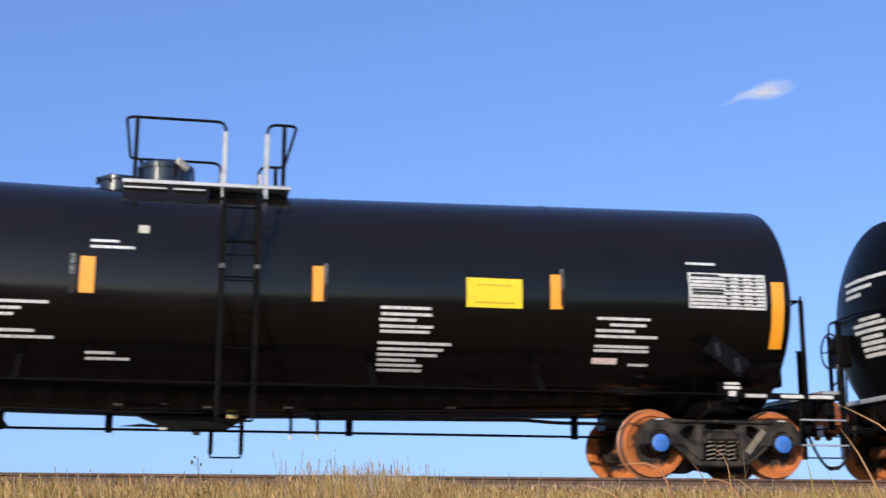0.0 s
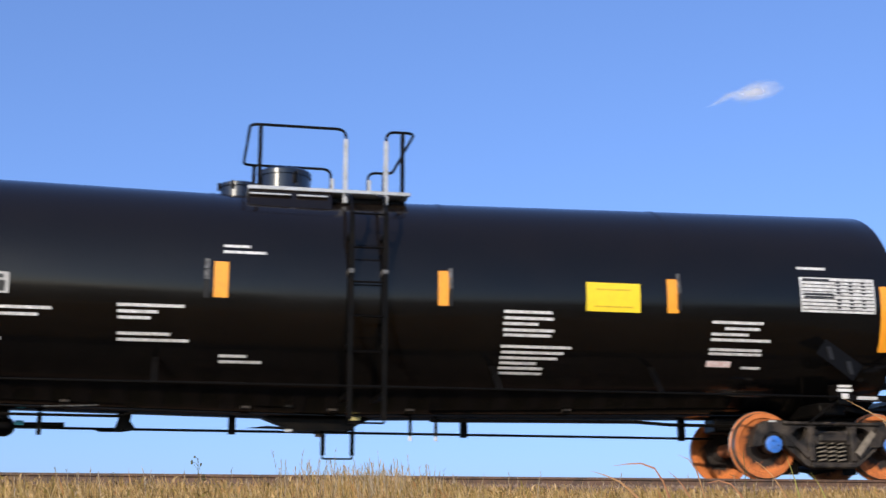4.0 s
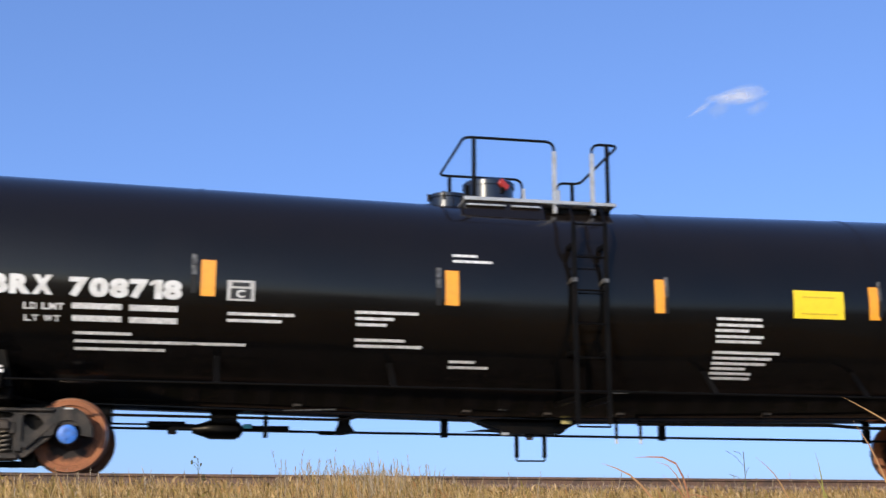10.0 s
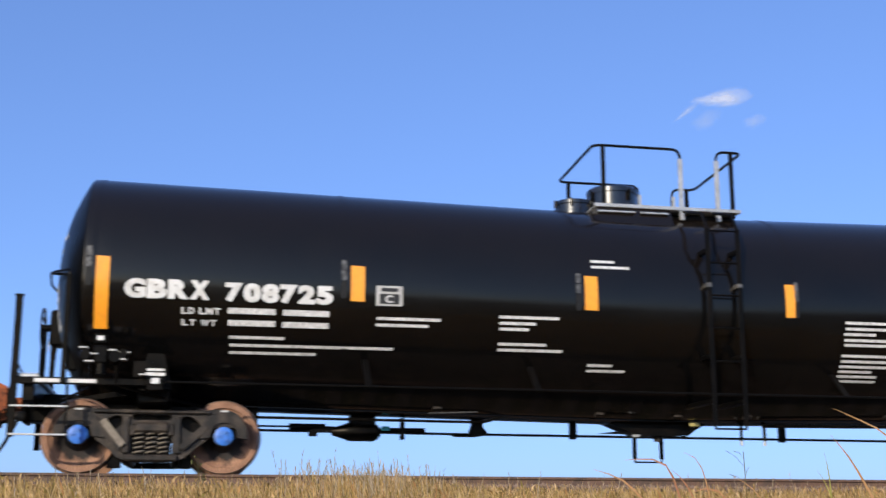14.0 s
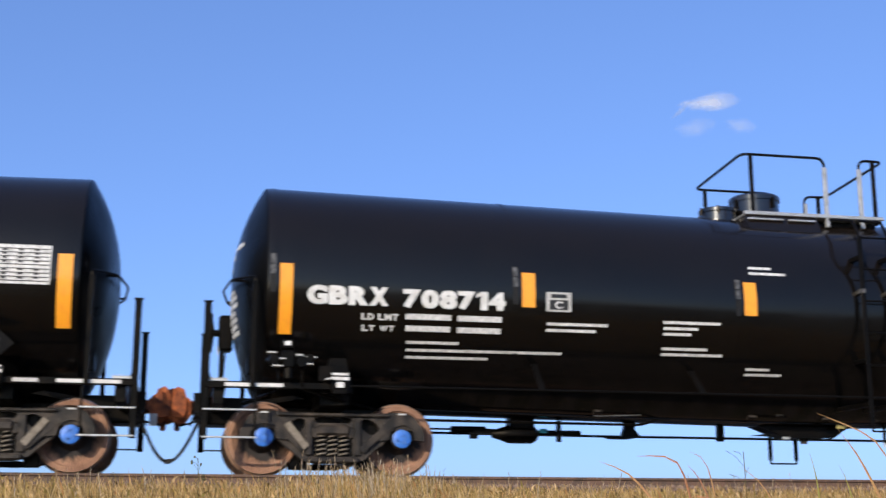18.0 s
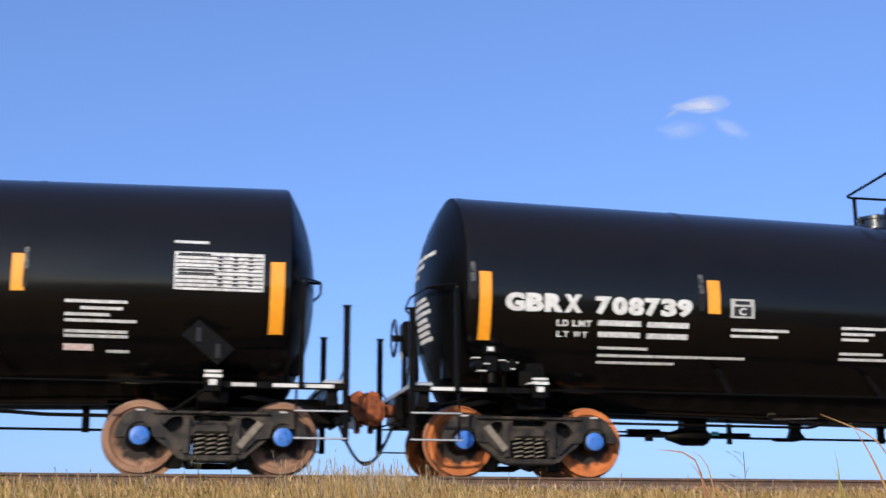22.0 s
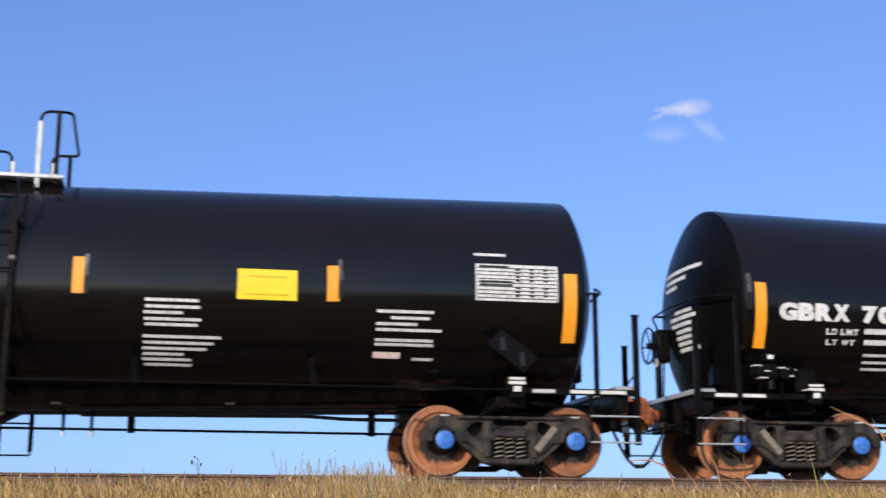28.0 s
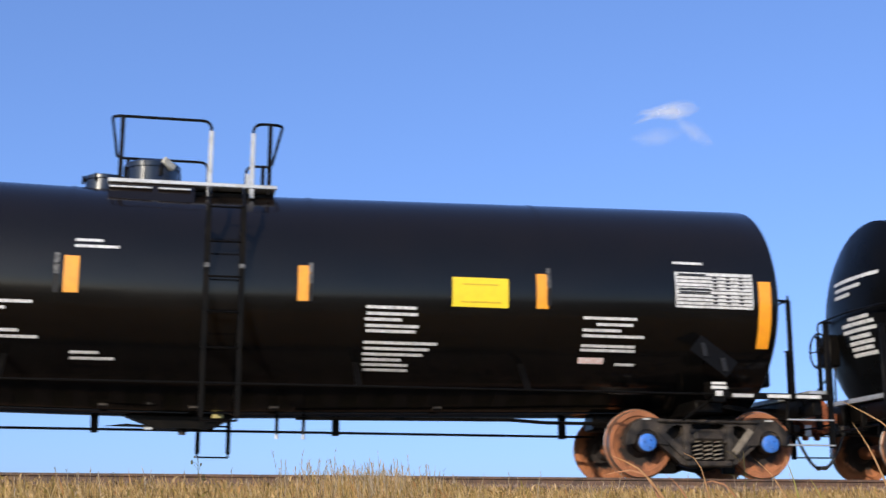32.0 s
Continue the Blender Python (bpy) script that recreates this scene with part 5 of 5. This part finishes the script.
def build_cloud():
    """A small torn cloud far off, thick at one end, with a tail and two wisps that drift out of it."""
    made = []
    for name, w, h, dens, grain, thin in (("cloud", 90, 32, 0.66, 1.5, 0.55), ("streak", 50, 11, 0.3, 2.0, 0.5), ("wisp", 74, 34, 0.2, 1.8, 0.8), ("wisp", 74, 28, 0.24, 1.8, 0.7)):
        bm = bmesh.new()
        bmesh.ops.create_grid(bm, x_segments=24, y_segments=12, size=1)
        flat = bm.loops.layers.uv.new("flat")
        for f in bm.faces:
            for l in f.loops:
                l[flat].uv = (l.vert.co.x / 2 + 0.5, l.vert.co.y / 2 + 0.5)
        for v in bm.verts:
            r = min(1.0, v.co.length)
            u = max(0.0, min(1.0, (v.co.x + 1) / 1.5))
            tall = thin + (1 - thin) * u * u * (3 - 2 * u)
            v.co = Vector((v.co.x * w, 2 * (r * r - 1) + 0.4 * noise.noise(v.co * 2), (v.co.y * tall + 0.12 * v.co.x * v.co.x) * h))
        ob = part(name, bm, cloud_material(name + "_vapour", dens, grain + 0.37 * len(made)), None, "", 3)
        ob.visible_shadow = False
        made.append(ob)
    tagged(made[0], "small bright white torn cloud with fading wisps", "cloud")
    for ob in made[1:]:
        ob.parent = made[0]
        tagged(ob, "thin fading wisp of cloud")
    return made


build_ground()
build_track()
first_car = build_car()
tagged(first_car, "black railway tank car with orange reflective strips", "tank car", "tank cars of the train")
NUMBERS = ["", "708723", "708700", "7", "708691", "708718", "708721", "708725", "708716", "708714", "708717", "708739", "708743", "708726", "708741", "708735", ""]
CARS = [first_car] + [copy_thing(first_car, pose(PITCH * k, 0, 0)) for k in range(1, 17)]
for k, car in enumerate(CARS):
    known = NUMBERS[k]
    for ch, at, to in letter_cells("GBRX", -7.47, -6.41):
        part("reporting_letter", lettering(ch, at, to, -13.0, -3.6, bold=BOLD, gap=0.04, start=-7.47), M_WHITE, car)
    for ch, at, to in letter_cells(known if len(known) == 6 else known + "0" * (6 - len(known)), -6.23, -4.85)[:len(known)]:
        part("number_digit", lettering(ch, at, to, -12.6, -3.3, bold=BOLD, gap=0.04, start=-6.23), M_WHITE, car)
    for i in range(len(known), 6):
        part("number_bar", sheet(-6.21 + 0.236 * i, -6.06 + 0.236 * i, -12.4, -3.6, flat=True), M_WHITE, car)

# How the wheels of each car's two trucks have rusted: f fresh orange, m mid brown-orange, d dull brown.
RUST = ["mf", "ff", "ff", "mm", "mf", "mm", "ff", "dd", "dd", "dd", "md", "ff", "dm", "mm", "mf", "fm", "mm"]
wheel_data = {}
for k, car in enumerate(CARS):
    for axle in [ob for ob in car.children if ob.name.startswith("wheelset")]:
        look_key = RUST[k][0 if axle.matrix_basis.translation.x < 0 else 1]
        for ob in axle.children:
            if ob.name.startswith("wheel") and look_key != "m":
                side = -1 if sum(v.co.y for v in ob.data.vertices) < 0 else 1
                if (look_key, side) not in wheel_data:
                    me = ob.data.copy()
                    me.materials[0] = M_WHEEL_FRESH if look_key == "f" else M_WHEEL_DULL
                    wheel_data[look_key, side] = me
                ob.data = wheel_data[look_key, side]
                tagged(ob, "bright orange rusted steel wheel with a polished tread" if look_key == "f" else "dull brown steel wheel with a polished tread")

# What sits under the open flap of the valve housing differs from car to car.
def housing_tag(k, name, mat, x, z, w, h, turn, label):
    bm = box(-w / 2, w / 2, -0.03, 0.03, -h / 2, h / 2, 0.012)
    y = 0.05 - math.sqrt(0.385 ** 2 - (x + 0.54) ** 2)
    swing = math.degrees(math.asin((x + 0.54) / 0.385))
    bm.transform(Matrix.Translation((x, y, mid(0) + R + z)) @ pose(0, 0, 0, 0, 0, swing) @ pose(0, 0, 0, 0, turn, 0))
    part(name, bm, mat, CARS[k], label)


for k, w, h, turn in ((4, 0.12, 0.05, 30), (5, 0.17, 0.10, 35), (6, 0.12, 0.05, 20), (8, 0.17, 0.09, 40), (10, 0.22, 0.09, 35), (11, 0.18, 0.07, 25), (12, 0.23, 0.2, 0), (14, 0.2, 0.1, 35)):
    housing_tag(k, "red_valve_cover", M_RED, -0.40, 0.335 if k == 12 else 0.34, w, h, turn, "red painted valve cover")
for k in (0, 1, 15):
    housing_tag(k, "weather_cover", M_TAG, -0.32, 0.39, 0.2, 0.1, 30, "weathered cream valve cover")
for k in (5, 12):
    for x0, x1 in ((0.97, 1.2), (1.37, 1.49), (1.6, 1.77)):
        part("chalk_dash", sheet(x0, x1, -53.6, -52.8, 0.02, 0.003), M_STENCIL, CARS[k])
part("paper_tag", sheet(-0.81, -0.68, 25, 30, flat=True), M_TAG, CARS[0], "torn cream paper tag")
part("vent_cap", cyl((-0.66, 0.02, mid(0) + R + 0.45), (-0.66, 0.02, mid(0) + R + 0.55), 0.09, 14), M_TAG, CARS[6], "white vent cap")

# Where the middle of the first car stands, second by second: the train slows a little.
TRAIN = [(0.0, 0.081), (1.0, -8.644), (2.0, -17.388), (3.0, -26.08), (4.0, -34.776), (4.5, -39.112), (7.0, -60.614), (8.0, -69.285), (9.0, -77.923), (10.0, -86.541), (11.0, -95.325), (12.0, -103.947), (13.0, -112.551), (16.0, -138.295), (17.0, -146.828), (18.0, -155.359), (19.0, -163.908), (20.0, -172.417), (21.0, -180.918), (22.0, -189.246), (23.0, -197.749), (24.0, -206.2), (25.0, -214.67), (26.0, -223.123), (29.0, -248.594), (30.0, -257.008), (31.0, -265.423), (32.0, -273.828)]


def train_at(t):
    """Smooth way through the known places (cubic Hermite)."""
    n = len(TRAIN)
    i = max(j for j in range(n - 1) if TRAIN[j][0] <= t or j == 0)
    def slope(j):
        a, b = TRAIN[max(j - 1, 0)], TRAIN[min(j + 1, n - 1)]
        return (b[1] - a[1]) / (b[0] - a[0])
    (t0, s0), (t1, s1) = TRAIN[i], TRAIN[i + 1]
    h = t1 - t0
    u = (t - t0) / h
    return s0 * (1 + 2 * u) * (1 - u) ** 2 + slope(i) * h * u * (1 - u) ** 2 + s1 * u * u * (3 - 2 * u) + slope(i + 1) * h * u * u * (u - 1)


build_bed()
build_grass()
build_weeds()
STALKS = build_stalks()
CLOUD = build_cloud()
# The cloud's way over the sky: seconds, then bearing and height of each piece in degrees, its tilt and its turn.
CLOUD_WAY = [
    [(0, 26.34, 18.96, -8.4, 0), (2, 25.99, 19.00, -8.4, 0), (7, 25.53, 18.87, -6.6, 0), (12, 24.71, 18.84, -4.8, 0), (16, 24.10, 18.72, -3.6, 0), (19, 23.66, 18.62, -3, 0), (22, 23.39, 18.56, -3, 0), (26, 22.93, 18.49, -3, 0), (32, 21.93, 18.38, -4.2, 0)],
    [(0, 25.05, 18.7, -23, 0), (2, 24.68, 18.76, -24, 0), (7, 23.87, 18.57, -31, 0), (12, 23.0, 18.32, -35, 0), (16, 22.5, 18.25, -30, -40), (19, 22.35, 18.36, -16, -55), (22, 22.1, 18.3, -12, -50), (26, 21.65, 18.2, -12, -40), (32, 20.85, 18.1, -13, -30)],
    [(0, 26.2, 18.95, -10, -60), (2, 25.8, 18.95, -10, -60), (7, 25.1, 18.75, -5, -60), (12, 23.8, 18.1, 0, -55), (16, 23.36, 17.7, 5, -48), (19, 22.92, 17.53, 5, -30), (22, 22.4, 17.5, 3, -12), (26, 21.98, 17.39, 0, 0), (32, 21.25, 17.24, -8, 0)],
    [(0, 26.4, 18.96, 20, -60), (2, 26.1, 18.98, 20, -60), (7, 25.8, 18.7, 20, -60), (12, 25.9, 17.9, 25, -60), (16, 25.47, 17.56, 30, -52), (19, 24.96, 17.52, 34, -40), (22, 24.63, 17.45, 37, -25), (26, 23.9, 17.52, 38, -5), (32, 22.93, 17.42, 38, 0)],
]


def motions():
    """The train rolls past from right to left, its wheels turn, stalks sway and the cloud drifts."""
    ways = [[(t, Matrix.Translation(far_point(az, el)) @ pose(0, 0, 0, 0, 0, -az) @ pose(0, 0, 0, 0, tilt, 0) @ pose(0, 0, 0, 0, 0, turn)) for t, az, el, tilt, turn in rows] for rows in CLOUD_WAY]
    walk(CLOUD[0], ways[0])
    for ob, rows in zip(CLOUD[1:], ways[1:]):
        walk(ob, [(t, home.inverted() @ m) for (t, m), (_, home) in zip(rows, ways[0])])
    for ob, m, bear in STALKS:
        rows = []
        for i in range(161):
            t = i * 0.2
            a = 4 * math.sin(2.9 * t + bear) + 2.5 * math.sin(5.3 * t + 2.1 * bear) + 2.5 * math.sin(0.9 * t + 1.3 * bear)
            rows.append((t, m @ pose(0, 0, 0, 3 * math.sin(3.7 * t + bear), -a, 0)))
        walk(ob, rows)
    times = [0.5 * i for i in range(65)]
    for k, car in enumerate(CARS):
        walk(car, [(t, pose(train_at(t) + PITCH * k, 0, 0)) for t in times])
    ticks = [2 * i / FPS for i in range(481)]
    turns = [math.degrees((train_at(t) - train_at(0)) / WHEEL_R) for t in ticks]
    for k, car in enumerate(CARS):
        for ob in car.children:
            if ob.name.startswith("wheelset"):
                m = ob.matrix_basis.copy()
                walk(ob, [(t, m @ pose(0, 0, 0, 0, a + 40 * k, 0)) for t, a in zip(ticks, turns)])


motions()
